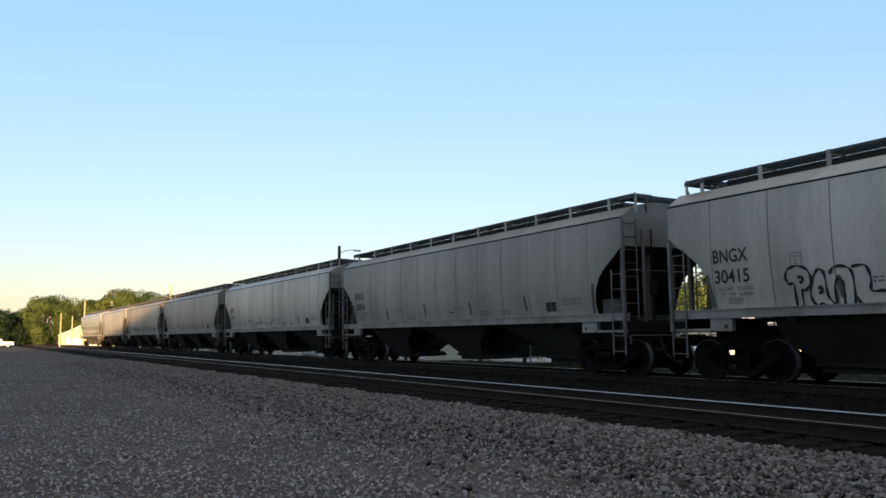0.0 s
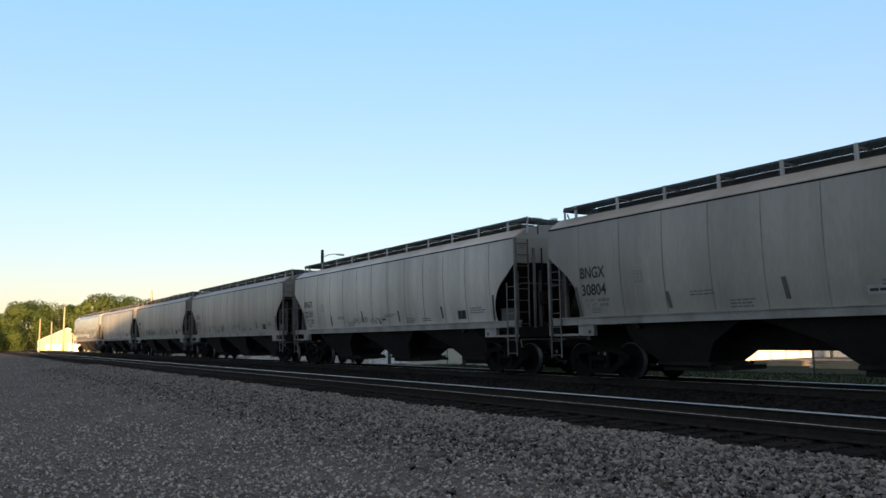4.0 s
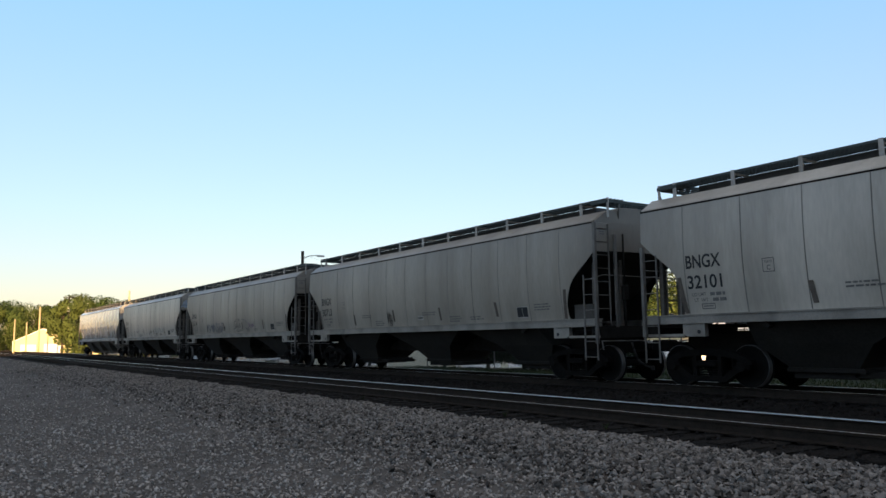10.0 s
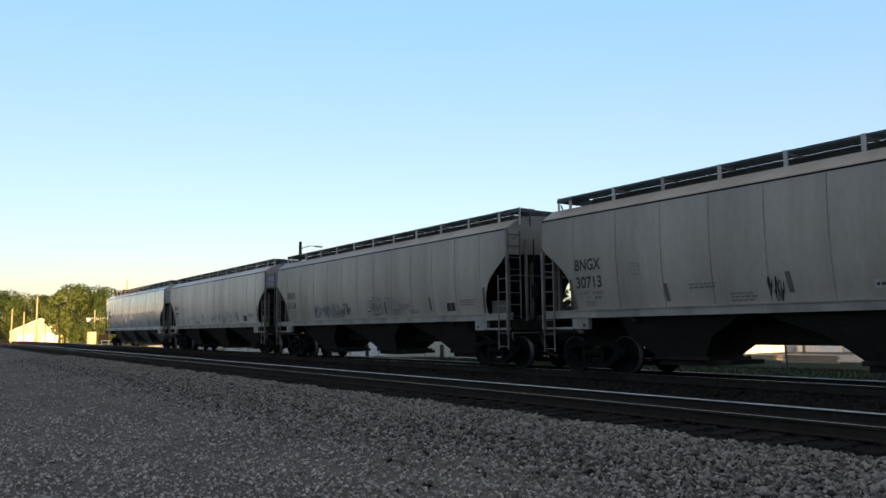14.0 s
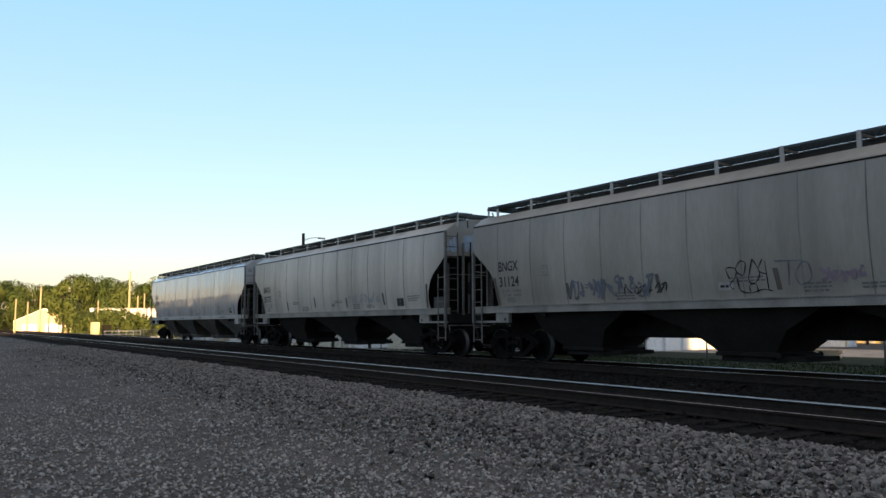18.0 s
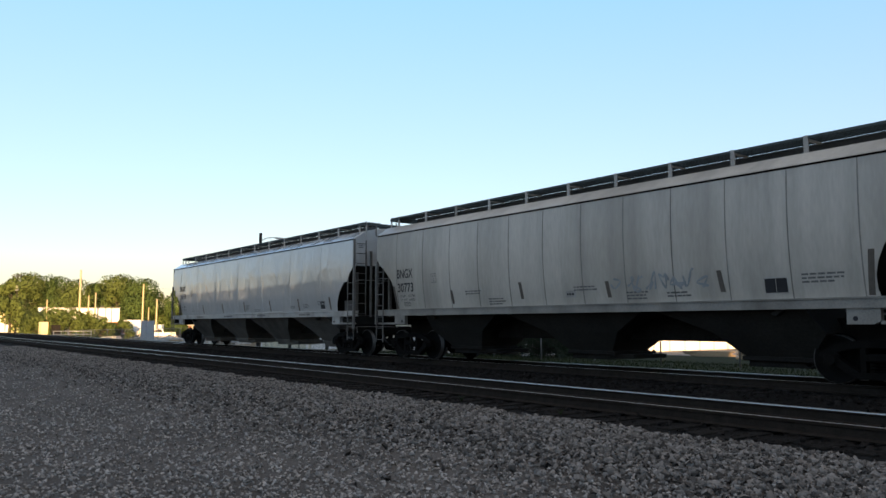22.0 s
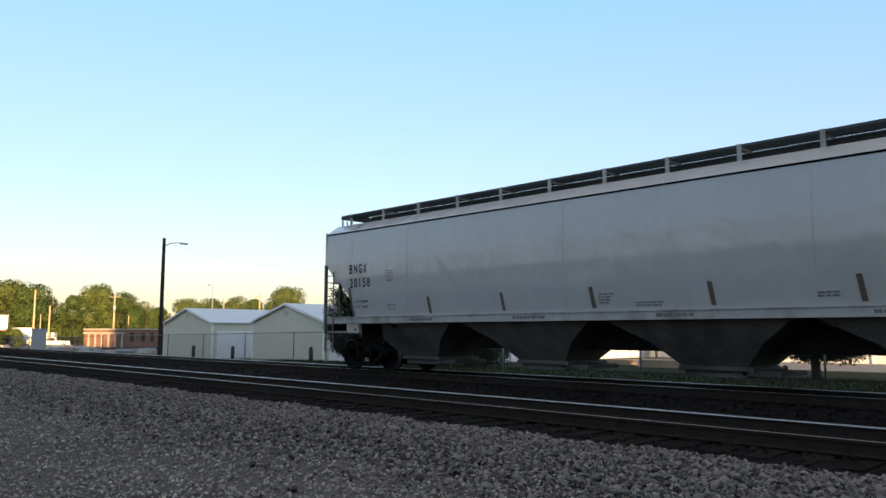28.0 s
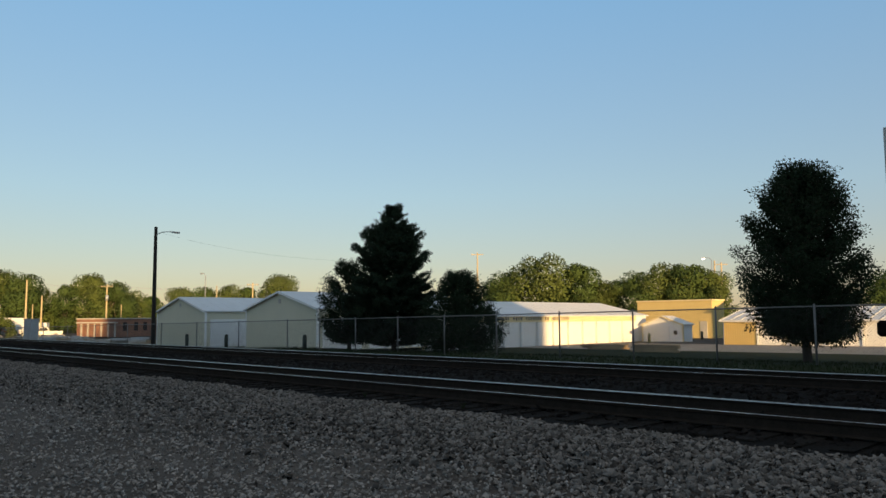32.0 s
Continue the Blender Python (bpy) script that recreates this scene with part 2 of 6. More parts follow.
M_SPRAY_FADED = mat("weathered_spray_paint", (0.115, 0.12, 0.14), 0.7, vary=0.4, scale=4, fine=60, bump=0.0)
M_SPRAY_FAINT = mat("faint_blue_spray_paint", (0.255, 0.27, 0.275), 0.6, vary=0.3, scale=4, fine=60, bump=0.0)
M_RUST = mat("rust_brown_patch", (0.105, 0.078, 0.058), 0.9, vary=0.35, scale=6, fine=60, bump=0.15)
M_SCUFF = mat("grey_brown_wear_patch", (0.10, 0.085, 0.07), 0.9, vary=0.3, scale=6, fine=60, bump=0.1)
M_TAN = mat("tan_metal_siding", (0.60, 0.57, 0.44), 0.6, vary=0.06, scale=0.6, fine=20, bump=0.05)
M_WHITE = mat("white_metal_siding", (0.80, 0.80, 0.79), 0.6, vary=0.06, scale=0.7, fine=20, bump=0.05)
M_ROOF = mat("pale_blue_grey_roofing", (0.62, 0.66, 0.70), 0.5, vary=0.1, scale=0.5, fine=20, bump=0.05)
M_ROOF_WHITE = mat("white_metal_roofing", (0.70, 0.70, 0.70), 0.5, vary=0.1, scale=0.5, fine=20, bump=0.05)
M_YELLOW = mat("yellow_painted_wall", (0.60, 0.47, 0.20), 0.7, vary=0.1, scale=0.5, fine=20, bump=0.05)
M_YELLOW_LT = mat("cream_yellow_siding", (0.68, 0.58, 0.34), 0.7, vary=0.1, scale=0.5, fine=20, bump=0.05)
M_BRICK = mat("red_brown_brick", (0.24, 0.125, 0.085), 0.85, vary=0.25, scale=0.8, fine=12, bump=0.2)
M_RED = mat("red_metal_siding", (0.40, 0.07, 0.05), 0.6, vary=0.12, scale=0.6, fine=20, bump=0.05)
M_DARK = mat("dark_window_glass", (0.03, 0.03, 0.035), 0.15, vary=0.1, scale=1, fine=10, bump=0.0)
# shade on the lamp pole is put into this near-black wood
M_POLE = mat("dark_pole_wood", (0.022, 0.018, 0.015), 0.9, vary=0.35, scale=3, fine=30, bump=0.4, stretch=(4, 4, 0.4))
# low sunlight is put into this pale yellow pole colour
M_POLE_LT = mat("sunlit_pole_wood", (0.44, 0.36, 0.22), 0.9, vary=0.25, scale=3, fine=30, bump=0.3, stretch=(4, 4, 0.4))
M_GALV = mat("galvanised_steel", (0.42, 0.43, 0.44), 0.5, 0.6, vary=0.15, scale=4, fine=40, bump=0.05)
M_FENCE = mat("dull_fence_steel", (0.17, 0.17, 0.17), 0.6, 0.3, vary=0.2, scale=4, fine=40, bump=0.05)
M_WIRE = mat("dull_fence_wire", (0.07, 0.07, 0.07), 0.8, vary=0.2, scale=4, fine=40, bump=0.0, spec=0.1)
M_BOLLARD = mat("dark_green_bollard_paint", (0.02, 0.03, 0.025), 0.6, vary=0.2, scale=4, fine=40, bump=0.05)
M_CONC = mat("pale_concrete", (0.46, 0.44, 0.40), 0.9, vary=0.2, scale=0.8, fine=25, bump=0.2)
M_ASPH = mat("worn_asphalt", (0.085, 0.08, 0.074), 0.95, vary=0.3, scale=0.6, fine=40, bump=0.3, spec=0.15)
M_DRIVE = mat("pale_gravel_drive", (0.26, 0.24, 0.215), 0.95, vary=0.25, scale=0.6, fine=40, bump=0.3, spec=0.15)
M_SOIL = mat("dry_dirt", (0.20, 0.16, 0.11), 0.95, vary=0.35, scale=0.7, fine=25, bump=0.5, spec=0.1)
M_GRASSBED = mat("mown_grass_bed", (0.024, 0.031, 0.016), 0.95, vary=0.4, scale=1.2, fine=50, bump=0.7, spec=0.05)
M_GRASS = mat("grass_blades", (0.027, 0.038, 0.017), 0.85, vary=0.4, scale=2, fine=20, bump=0.0, random_amt=0.8, island=True, spec=0.1)
M_BARK = mat("dark_bark", (0.06, 0.048, 0.038), 0.95, vary=0.35, scale=5, fine=40, bump=0.6, stretch=(3, 3, 0.7))
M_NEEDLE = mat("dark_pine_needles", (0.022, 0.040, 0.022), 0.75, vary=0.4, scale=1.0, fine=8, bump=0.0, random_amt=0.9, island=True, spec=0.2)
# the shade over these trees is put into a near-black green
M_LEAF_SHADED = mat("shaded_green_leaves", (0.017, 0.031, 0.014), 0.75, vary=0.35, scale=1.0, fine=8, bump=0.0, random_amt=0.6, island=True, spec=0.15)
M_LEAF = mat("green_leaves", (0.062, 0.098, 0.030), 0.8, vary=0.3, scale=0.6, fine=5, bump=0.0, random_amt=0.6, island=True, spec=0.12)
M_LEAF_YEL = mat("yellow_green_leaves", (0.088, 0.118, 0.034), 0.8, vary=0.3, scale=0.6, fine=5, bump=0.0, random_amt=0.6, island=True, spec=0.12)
M_ORANGE = mat("orange_equipment_paint", (0.55, 0.16, 0.03), 0.5, vary=0.15, scale=2, fine=20, bump=0.0)
M_VEH_WHITE = mat("white_vehicle_paint", (0.75, 0.75, 0.74), 0.3, vary=0.05, scale=2, fine=20, bump=0.0)
M_TYRE = mat("black_tyre_rubber", (0.02, 0.02, 0.02), 0.85, vary=0.2, scale=4, fine=40, bump=0.1)
M_WOOD = mat("weathered_lumber", (0.36, 0.27, 0.17), 0.85, vary=0.3, scale=3, fine=30, bump=0.2)
M_REAR = mat("plain_shade_block", (0.35, 0.34, 0.32), 0.8, vary=0.15, scale=0.4, fine=10, bump=0.1)
M_LAMP = bpy.data.materials.new("lit_lamp_glass")
M_LAMP.use_nodes = True
M_LAMP.node_tree.nodes["Principled BSDF"].inputs["Emission Color"].default_value = (1, 0.95, 0.85, 1)
M_LAMP.node_tree.nodes["Principled BSDF"].inputs["Emission Strength"].default_value = 6

# ---- geometry helpers ----
def empty(name, m=None):
    ob = new(name)
    if m is not None:
        ob.matrix_basis = m
    return ob


def mesh_of(name, bm, material):
    me = bpy.data.meshes.new(name)
    bm.to_mesh(me)
    bm.free()
    for mm in (material if isinstance(material, (list, tuple)) else [material]):
        me.materials.append(mm)
    return me


def part(name, bm, material, parent=None, label="", m=None, smooth=False):
    me = mesh_of(name, bm, material) if isinstance(bm, bmesh.types.BMesh) else bm
    if smooth:
        me.shade_smooth()
    ob = new(name, me)
    if parent is not None:
        ob.parent = parent
    if m is not None:
        ob.matrix_basis = m
    if label:
        ob["label"] = label
    return ob


def box(bm, x0, x1, y0, y1, z0, z1, bevel=0.0, mi=0, m=None):
    vs = [bm.verts.new((x, y, z)) for z in (z0, z1) for y in (y0, y1) for x in (x0, x1)]
    fs = [bm.faces.new([vs[i] for i in f]) for f in ((0, 2, 3, 1), (4, 5, 7, 6), (0, 1, 5, 4), (2, 6, 7, 3), (0, 4, 6, 2), (1, 3, 7, 5))]
    for f in fs:
        f.material_index = mi
    if bevel:
        es = list({e for f in fs for e in f.edges})
        r = bmesh.ops.bevel(bm, geom=es, offset=bevel, segments=1, affect="EDGES", profile=0.5)
        vs = list({v for f in r["faces"] for v in f.verts})
        for f in {f for v in vs for f in v.link_faces}:
            f.material_index = mi
    if m is not None:
        bmesh.ops.transform(bm, matrix=m, verts=list({v for v in vs if v.is_valid}))
    return bm


def cyl(bm, p, q, r0, r1=None, seg=10, mi=0, caps=True):
    """A tapered round bar from p to q."""
    p, q = Vector(p), Vector(q)
    r1 = r0 if r1 is None else r1
    ax = (q - p).normalized()
    u = ax.orthogonal().normalized()
    w = ax.cross(u)
    rings = []
    for c, r in ((p, r0), (q, r1)):
        rings.append([bm.verts.new(c + (u * math.cos(2 * math.pi * i / seg) + w * math.sin(2 * math.pi * i / seg)) * r) for i in range(seg)])
    for i in range(seg):
        f = bm.faces.new((rings[0][i], rings[0][(i + 1) % seg], rings[1][(i + 1) % seg], rings[1][i]))
        f.material_index, f.smooth = mi, True
    if caps:
        bm.faces.new(rings[0][::-1]).material_index = mi
        bm.faces.new(rings[1]).material_index = mi
    return bm


def loft(bm, rings, closed=True, caps=True, mi=0, smooth=False):
    vs = [[bm.verts.new(p) for p in r] for r in rings]
    n = len(vs[0])
    for a, b in zip(vs, vs[1:]):
        for i in range(n if closed else n - 1):
            f = bm.faces.new((a[i], a[(i + 1) % n], b[(i + 1) % n], b[i]))
            f.material_index, f.smooth = mi, smooth
    if caps and closed:
        bm.faces.new(vs[0][::-1]).material_index = mi
        bm.faces.new(vs[-1]).material_index = mi
    return bm


def prism(bm, outline, y0, y1, mi=0):
    """An outline in x, z pulled from y0 to y1."""
    return loft(bm, [[(x, y0, z) for x, z in outline], [(x, y1, z) for x, z in outline]], mi=mi)


B = bmesh.new

# ---- ground ----
RT1, RT2 = 0.40, 0.50          # rail tops of the near and the far track
TRACK1, TRACK2 = 10.33, 15.36  # track centres


def ground_z(x, y):
    """Height of the ground: a flat lot, the raised track bed, and lower land behind it that falls away to the west."""
    def ramp(a, b, v):
        u = min(1, max(0, (v - a) / (b - a)))
        return u * u * (3 - 2 * u)
    back = 0.10 + 0.0055 * max(-70, min(20, x)) - 0.65 * ramp(26.5, 36, y)
    z = 0.17 * ramp(3.5, 8.6, y) + 0.11 * ramp(11.8, 13.6, y)
    return z + (back - z) * ramp(17.6, 20.5, y)


def sheet(name, xs, ys, material, zoff=0.0, zf=ground_z):
    bm = B()
    grid = [[bm.verts.new((x, y, zf(x, y) + zoff)) for x in xs] for y in ys]
    for a, b in zip(grid, grid[1:]):
        for i in range(len(xs) - 1):
            bm.faces.new((a[i], a[i + 1], b[i + 1], b[i])).smooth = True
    return part(name, bm, material)


GX = [-3000, -1500, -700, -400, -250] + list(range(-200, -40, 8)) + list(np.arange(-40, 14, 1.5)) + [20, 40, 80, 200, 600, 1500]
GY = [-1500, -500, -150, -60, -30, -15, -6] + list(np.arange(-2, 24, 0.8)) + [26, 30, 36, 45, 60, 80, 120, 200, 400, 900, 2500]
tagged(sheet("ground", GX, GY, M_GRAVEL), "grey crushed-gravel lot beside the railway tracks", "ground", kind="structure")
tagged(sheet("grass_verge", [-42, -30, -20, -12, -6, 0, 6, 14, 30], [19.6, 21, 23, 25, 27, 29, 31, 33.5, 36, 40, 45, 50], M_GRASSBED, 0.012), "strip of mown green grass behind the tracks", "grass", kind="structure")


def scatter_stones(name, n, region, size, material, label, seed, zoff=0.0, sides=4):
    """Broken stones, each a small uneven block, as one mesh."""
    rg = np.random.default_rng(seed)
    # flat-bedded broken blocks: a tilted top face and four sides
    k = sides
    base = np.array([[r * math.cos(6.2832 * i / k), r * math.sin(6.2832 * i / k), z] for z, r in ((-1, 1.6), (1, 1.3)) for i in range(k)])
    faces = [tuple(range(k, 2 * k))] + [(i, (i + 1) % k, (i + 1) % k + k, i + k) for i in range(k)]
    loops = np.concatenate(faces)
    starts = np.cumsum([0] + [len(f) for f in faces[:-1]])
    pts = region(rg, n)
    n = len(pts)
    v = base[None] * (1 + rg.uniform(-0.55, 0.45, (n, 2 * k, 3)))
    v *= (rg.uniform(size[0], size[1], (n, 1, 1)) ** 1.0) * 0.5 * rg.uniform(0.6, 1.3, (n, 1, 3)) * np.array([1.2, 0.95, 0.66])
    e = np.stack([rg.normal(0, 0.55, n), rg.normal(0, 0.55, n), rg.uniform(0, 2 * np.pi, n)], 1)
    for q, (i, j) in enumerate(((0, 2), (1, 2), (0, 1))):
        c, s = np.cos(e[:, q])[:, None], np.sin(e[:, q])[:, None]
        a, b = v[:, :, i].copy(), v[:, :, j].copy()
        v[:, :, i], v[:, :, j] = c * a - s * b, s * a + c * b
    z = np.array([ground_z(x, y) for x, y in pts]) + zoff + rg.uniform(-0.006, 0.034, n)
    v += np.concatenate([pts, z[:, None]], 1)[:, None]
    f = loops[None] + 2 * k * np.arange(n)[:, None]
    me = bpy.data.meshes.new(name)
    me.vertices.add(2 * k * n)
    me.vertices.foreach_set("co", v.astype(np.float32).ravel())
    me.loops.add(5 * k * n)
    me.loops.foreach_set("vertex_index", f.astype(np.int32).ravel())
    me.polygons.add((k + 1) * n)
    me.polygons.foreach_set("loop_start", (starts[None] + 5 * k * np.arange(n)[:, None]).astype(np.int32).ravel())
    me.update(calc_edges=True)
    me.materials.append(material)
    return tagged(new(name, me), label, "gravel", kind="stuff")


def lot_region(rg, n):
    # denser towards the camera, in the wedge of ground before the tracks
    d = 2.6 + 110 * rg.uniform(0, 1, n) ** 2.3
    a = rg.uniform(radians(84), radians(179.6), n)
    # and thinner all round
    m = n // 5
    d[:m] = 0.3 + 16 * rg.uniform(0, 1, m) ** 0.6
    a[:m] = rg.uniform(0, 2 * np.pi, m)
    p = np.stack([d * np.cos(a), d * np.sin(a)], 1)
    return p[p[:, 1] < 8.05 + 0.10 * np.sin(p[:, 0] * 1.7)]


def shoulder_region(rg, n):
    x = 12 - 68 * rg.uniform(0, 1, n) ** 1.4
    y = 8.38 + 0.10 * np.sin(x * 2.3) + 0.05 * np.sin(x * 7.1) - np.abs(rg.normal(0, 1.25, n))
    return np.stack([x, y], 1)[y > 3]


scatter_stones("lot_gravel", 185000, lot_region, (0.013, 0.038), M_STONE, "loose grey crushed stones covering the lot", 3, sides=3)
scatter_stones("shoulder_ballast", 100000, shoulder_region, (0.020, 0.054), M_STONE_BIG, "coarse grey ballast stones heaped along the track edge", 4, 0.02)

tagged(sheet("track_bed", [-330, -200, -120] + list(np.arange(-80, 14, 2.0)) + [30, 90], [8.02, 8.3, 8.6, 9, 10, 11, 12, 13, 13.8, 15, 16, 17, 17.8, 18.6], M_DARKBED, 0.012), "dark track bed under both tracks", "track bed", kind="structure")


# ---- tracks ----
def rail_mesh(x0, x1, gauge):
    """A flat-bottomed rail: foot, web and head, with its worn running surface."""
    prof = [(-0.07, 0), (0.07, 0), (0.07, 0.012), (0.012, 0.03), (0.010, 0.13), (0.036, 0.142), (0.036, 0.165), (0.033, 0.175), (0.020, 0.178), (-0.020, 0.178), (-0.033, 0.175), (-0.036, 0.165), (-0.036, 0.142), (-0.010, 0.13), (-0.012, 0.03), (-0.07, 0.012)]
    bm = B()
    xs = np.linspace(x0, x1, 40)
    loft(bm, [[(x, y, z - 0.178) for y, z in prof] for x in xs])
    bm.normal_update()
    for f in bm.faces:
        c = f.calc_center_median()
        if min(v.co.z for v in f.verts) > -0.0008 or (gauge * c.y > 0.028 and -0.014 < c.z < -0.001 and abs(f.normal.x) < 0.5):
            f.material_index = 1
    return mesh_of("rail", bm, [M_RAIL, M_RAILHEAD])


def tie_mesh(seed):
    rg = random.Random(seed)
    bm = B()
    h = 0.01
    box(bm, -0.115 - rg.uniform(0, h), 0.115 + rg.uniform(0, h), -1.58 - rg.uniform(0, 0.16), 1.3 + rg.uniform(0, 0.06), -0.18, 0, 0.012)
    for v in bm.verts:
        v.co += Vector((rg.uniform(-h, h), rg.uniform(-h, h), rg.uniform(-h, 0.004)))
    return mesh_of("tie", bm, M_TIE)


RAILS = {y: rail_mesh(-330, 90, -1 if y > 0 else 1) for y in (-0.7525, 0.7525)}
TIES = [tie_mesh(i) for i in range(5)]


def plate_mesh():
    bm = B()
    box(bm, -0.09, 0.09, -0.17, 0.17, 0, 0.016, 0.004)
    for y in (-0.12, 0.12):
        box(bm, -0.05, -0.02, y - 0.015, y + 0.015, 0.014, 0.032)
        box(bm, 0.02, 0.05, y - 0.015, y + 0.015, 0.014, 0.032)
    return mesh_of("tie_plate", bm, M_RAIL)


def track(name, yc, rt, label, x_parts):
    t = tagged(empty(name, pose(0, yc, rt)), label, "railway track", kind="structure")
    for y, me in RAILS.items():
        part("rail", me, None, t, m=pose(0, y, 0))
    rg = random.Random(int(yc * 10))
    far = B()
    for i in range(int(420 / 0.52)):
        x = 88 - i * 0.52
        rz, dy = rg.uniform(-1.2, 1.2), rg.uniform(-0.12, 0.10)
        if x_parts[0] < x < x_parts[1]:
            part("tie", TIES[i % 5], None, t, m=pose(x, dy, -0.192, 0, 0, rz))
        else:
            box(far, x - 0.115, x + 0.115, -1.3 + dy, 1.3 + dy, -0.37, -0.192)
    tagged(part("far_ties", far, M_TIE, t), kind="stuff")
    return t


track("track_near", TRACK1, RT1, "empty near railway track with bright worn rails", (-78, 8))
track("track_far", TRACK2, RT2, "far railway track that carries the grain train", (-78, 8))


def bed_region(rg, n):
    x = 8 - 100 * rg.uniform(0, 1, n) ** 1.5
    return np.stack([x, rg.uniform(8.7, 18.2, n)], 1)


scatter_stones("track_ballast", 26000, bed_region, (0.045, 0.09), M_STONE_DARK, "dark stone ballast between the rails", 5, sides=3)

# ---- the grain train ----
def text_mesh(body, size, extrude=0.0):
    cu = bpy.data.curves.new("writing", "FONT")
    cu.body, cu.size = body, size
    cu.extrude = extrude
    cu.offset = 0.018 * size
    ob = new("writing", cu)
    dg = bpy.context.evaluated_depsgraph_get()
    me = bpy.data.meshes.new_from_object(ob.evaluated_get(dg))
    bpy.data.objects.remove(ob)
    bpy.data.curves.remove(cu)
    return me


class CarShape:
    """Proportions of one kind of covered hopper; x along the car, z above the rail."""
    def __init__(self, length, eave, bays, arch, panels):
        self.n, self.eave, self.bays, self.arch, self.panels = length, eave, bays, arch, panels
        self.h = length / 2

    def half(self, z):
        """Half width of the curved side sheet at height z."""
        pts = ((1.50, 1.44), (1.8, 1.50), (2.2, 1.555), (2.7, 1.59), (3.2, 1.595), (3.7, 1.575), (4.2, 1.54))
        for (a, p), (b, q) in zip(pts, pts[1:]):
            if z <= b:
                u = max(0, (z - a) / (b - a))
                return p + (q - p) * u
        return pts[-1][1]

    def cut(self, z):
        """How far the side sheet is cut back from the car's end at height z."""
        for (a, p), (b, q) in zip(self.arch, self.arch[1:]):
            if z <= b:
                u = max(0, (z - a) / (b - a))
                return p + (q - p) * u
        return 0.0


ROUND_ARCH = ((1.5, 0.95), (1.56, 1.05), (1.7, 1.09), (1.97, 1.09), (2.2, 1.03), (2.45, 0.92), (2.62, 0.78), (2.78, 0.60), (3.02, 0.28), (3.27, 0.0))
STEP_ARCH = ((1.5, 1.38), (1.9, 1.28), (2.25, 1.08), (2.6, 0.72), (2.62, 0.42), (2.85, 0.36), (3.18, 0.0))


def side_sheet(S, sgn):
    bm = B()
    zs = [1.50, 1.56, 1.63, 1.7, 1.83, 1.97, 2.08, 2.2, 2.32, 2.45, 2.54, 2.6, 2.62, 2.7, 2.78, 2.85, 2.95, 3.02, 3.12, 3.18, 3.27, 3.5, 3.75, S.eave]
    us = np.linspace(0, 1, 121)
    joints = [-S.h] + list(S.panels) + [S.h]

    def swell(x):
        """The plates stand a little proud between their joints."""
        for a, b in zip(joints, joints[1:]):
            if a <= x <= b:
                return 0.010 * math.sin(math.pi * (x - a) / (b - a)) ** 0.8 - 0.005
        return -0.005

    rows = []
    for z in zs:
        c = S.cut(z)
        rows.append([(-S.h + c + u * (S.n - 2 * c), z) for u in us])
    for off in (0.0, -0.012):
        vs = [[bm.verts.new((x, sgn * (S.half(z) + off + (swell(x) * min(1, (S.eave - z) * 2.2) * min(1, (z - 1.48) * 3) if off == 0 else 0)), z)) for x, z in r] for r in rows]
        for a, b in zip(vs, vs[1:]):
            for i in range(len(us) - 1):
                f = bm.faces.new((a[i], a[i + 1], b[i + 1], b[i]))
                f.smooth, f.material_index = True, 1 if off else 0
    bmesh.ops.recalc_face_normals(bm, faces=bm.faces)
    return bm


def rib_strip(S, x, sgn, z0, z1, w=0.035, t=0.008):
    """A thin upright weld strip that follows the curve of the side."""
    bm = B()
    zs = np.linspace(z0, z1, 9)
    loft(bm, [[(x - w / 2, sgn * (S.half(z) - 0.01), z), (x - w / 2, sgn * (S.half(z) + t), z), (x + w / 2, sgn * (S.half(z) + t), z), (x + w / 2, sgn * (S.half(z) - 0.01), z)] for z in zs])
    return bm


def wheelset_mesh():
    bm = B()
    for s in (-1, 1):
        # outer face, dish, tread, flange
        prof = [(0.09, 0.86), (0.10, 0.80), (0.30, 0.755), (0.40, 0.80), (0.44, 0.825), (0.457, 0.815), (0.457, 0.71), (0.485, 0.70), (0.485, 0.675), (0.40, 0.68), (0.30, 0.72), (0.10, 0.70)]
        k = 28
        ring = [[bm.verts.new((r * math.cos(2 * math.pi * i / k), s * y, r * math.sin(2 * math.pi * i / k))) for i in range(k)] for r, y in prof]
        for j, (a, b) in enumerate(zip(ring, ring[1:])):
            for i in range(k):
                f = bm.faces.new((a[i], a[(i + 1) % k], b[(i + 1) % k], b[i]))
                f.smooth = True
                f.material_index = 1 if j in (4, 5) else 0
    cyl(bm, (0, -1.0, 0), (0, 1.0, 0), 0.085, seg=14)
    for s in (-1, 1):
        for i in range(3):
            a = i * 2.094
            cyl(bm, (0.045 * math.cos(a), s * 1.0, 0.045 * math.sin(a)), (0.045 * math.cos(a), s * 1.02, 0.045 * math.sin(a)), 0.016, seg=6)
    bmesh.ops.recalc_face_normals(bm, faces=bm.faces)
    return mesh_of("wheelset", bm, [M_WHEEL, M_TREAD])


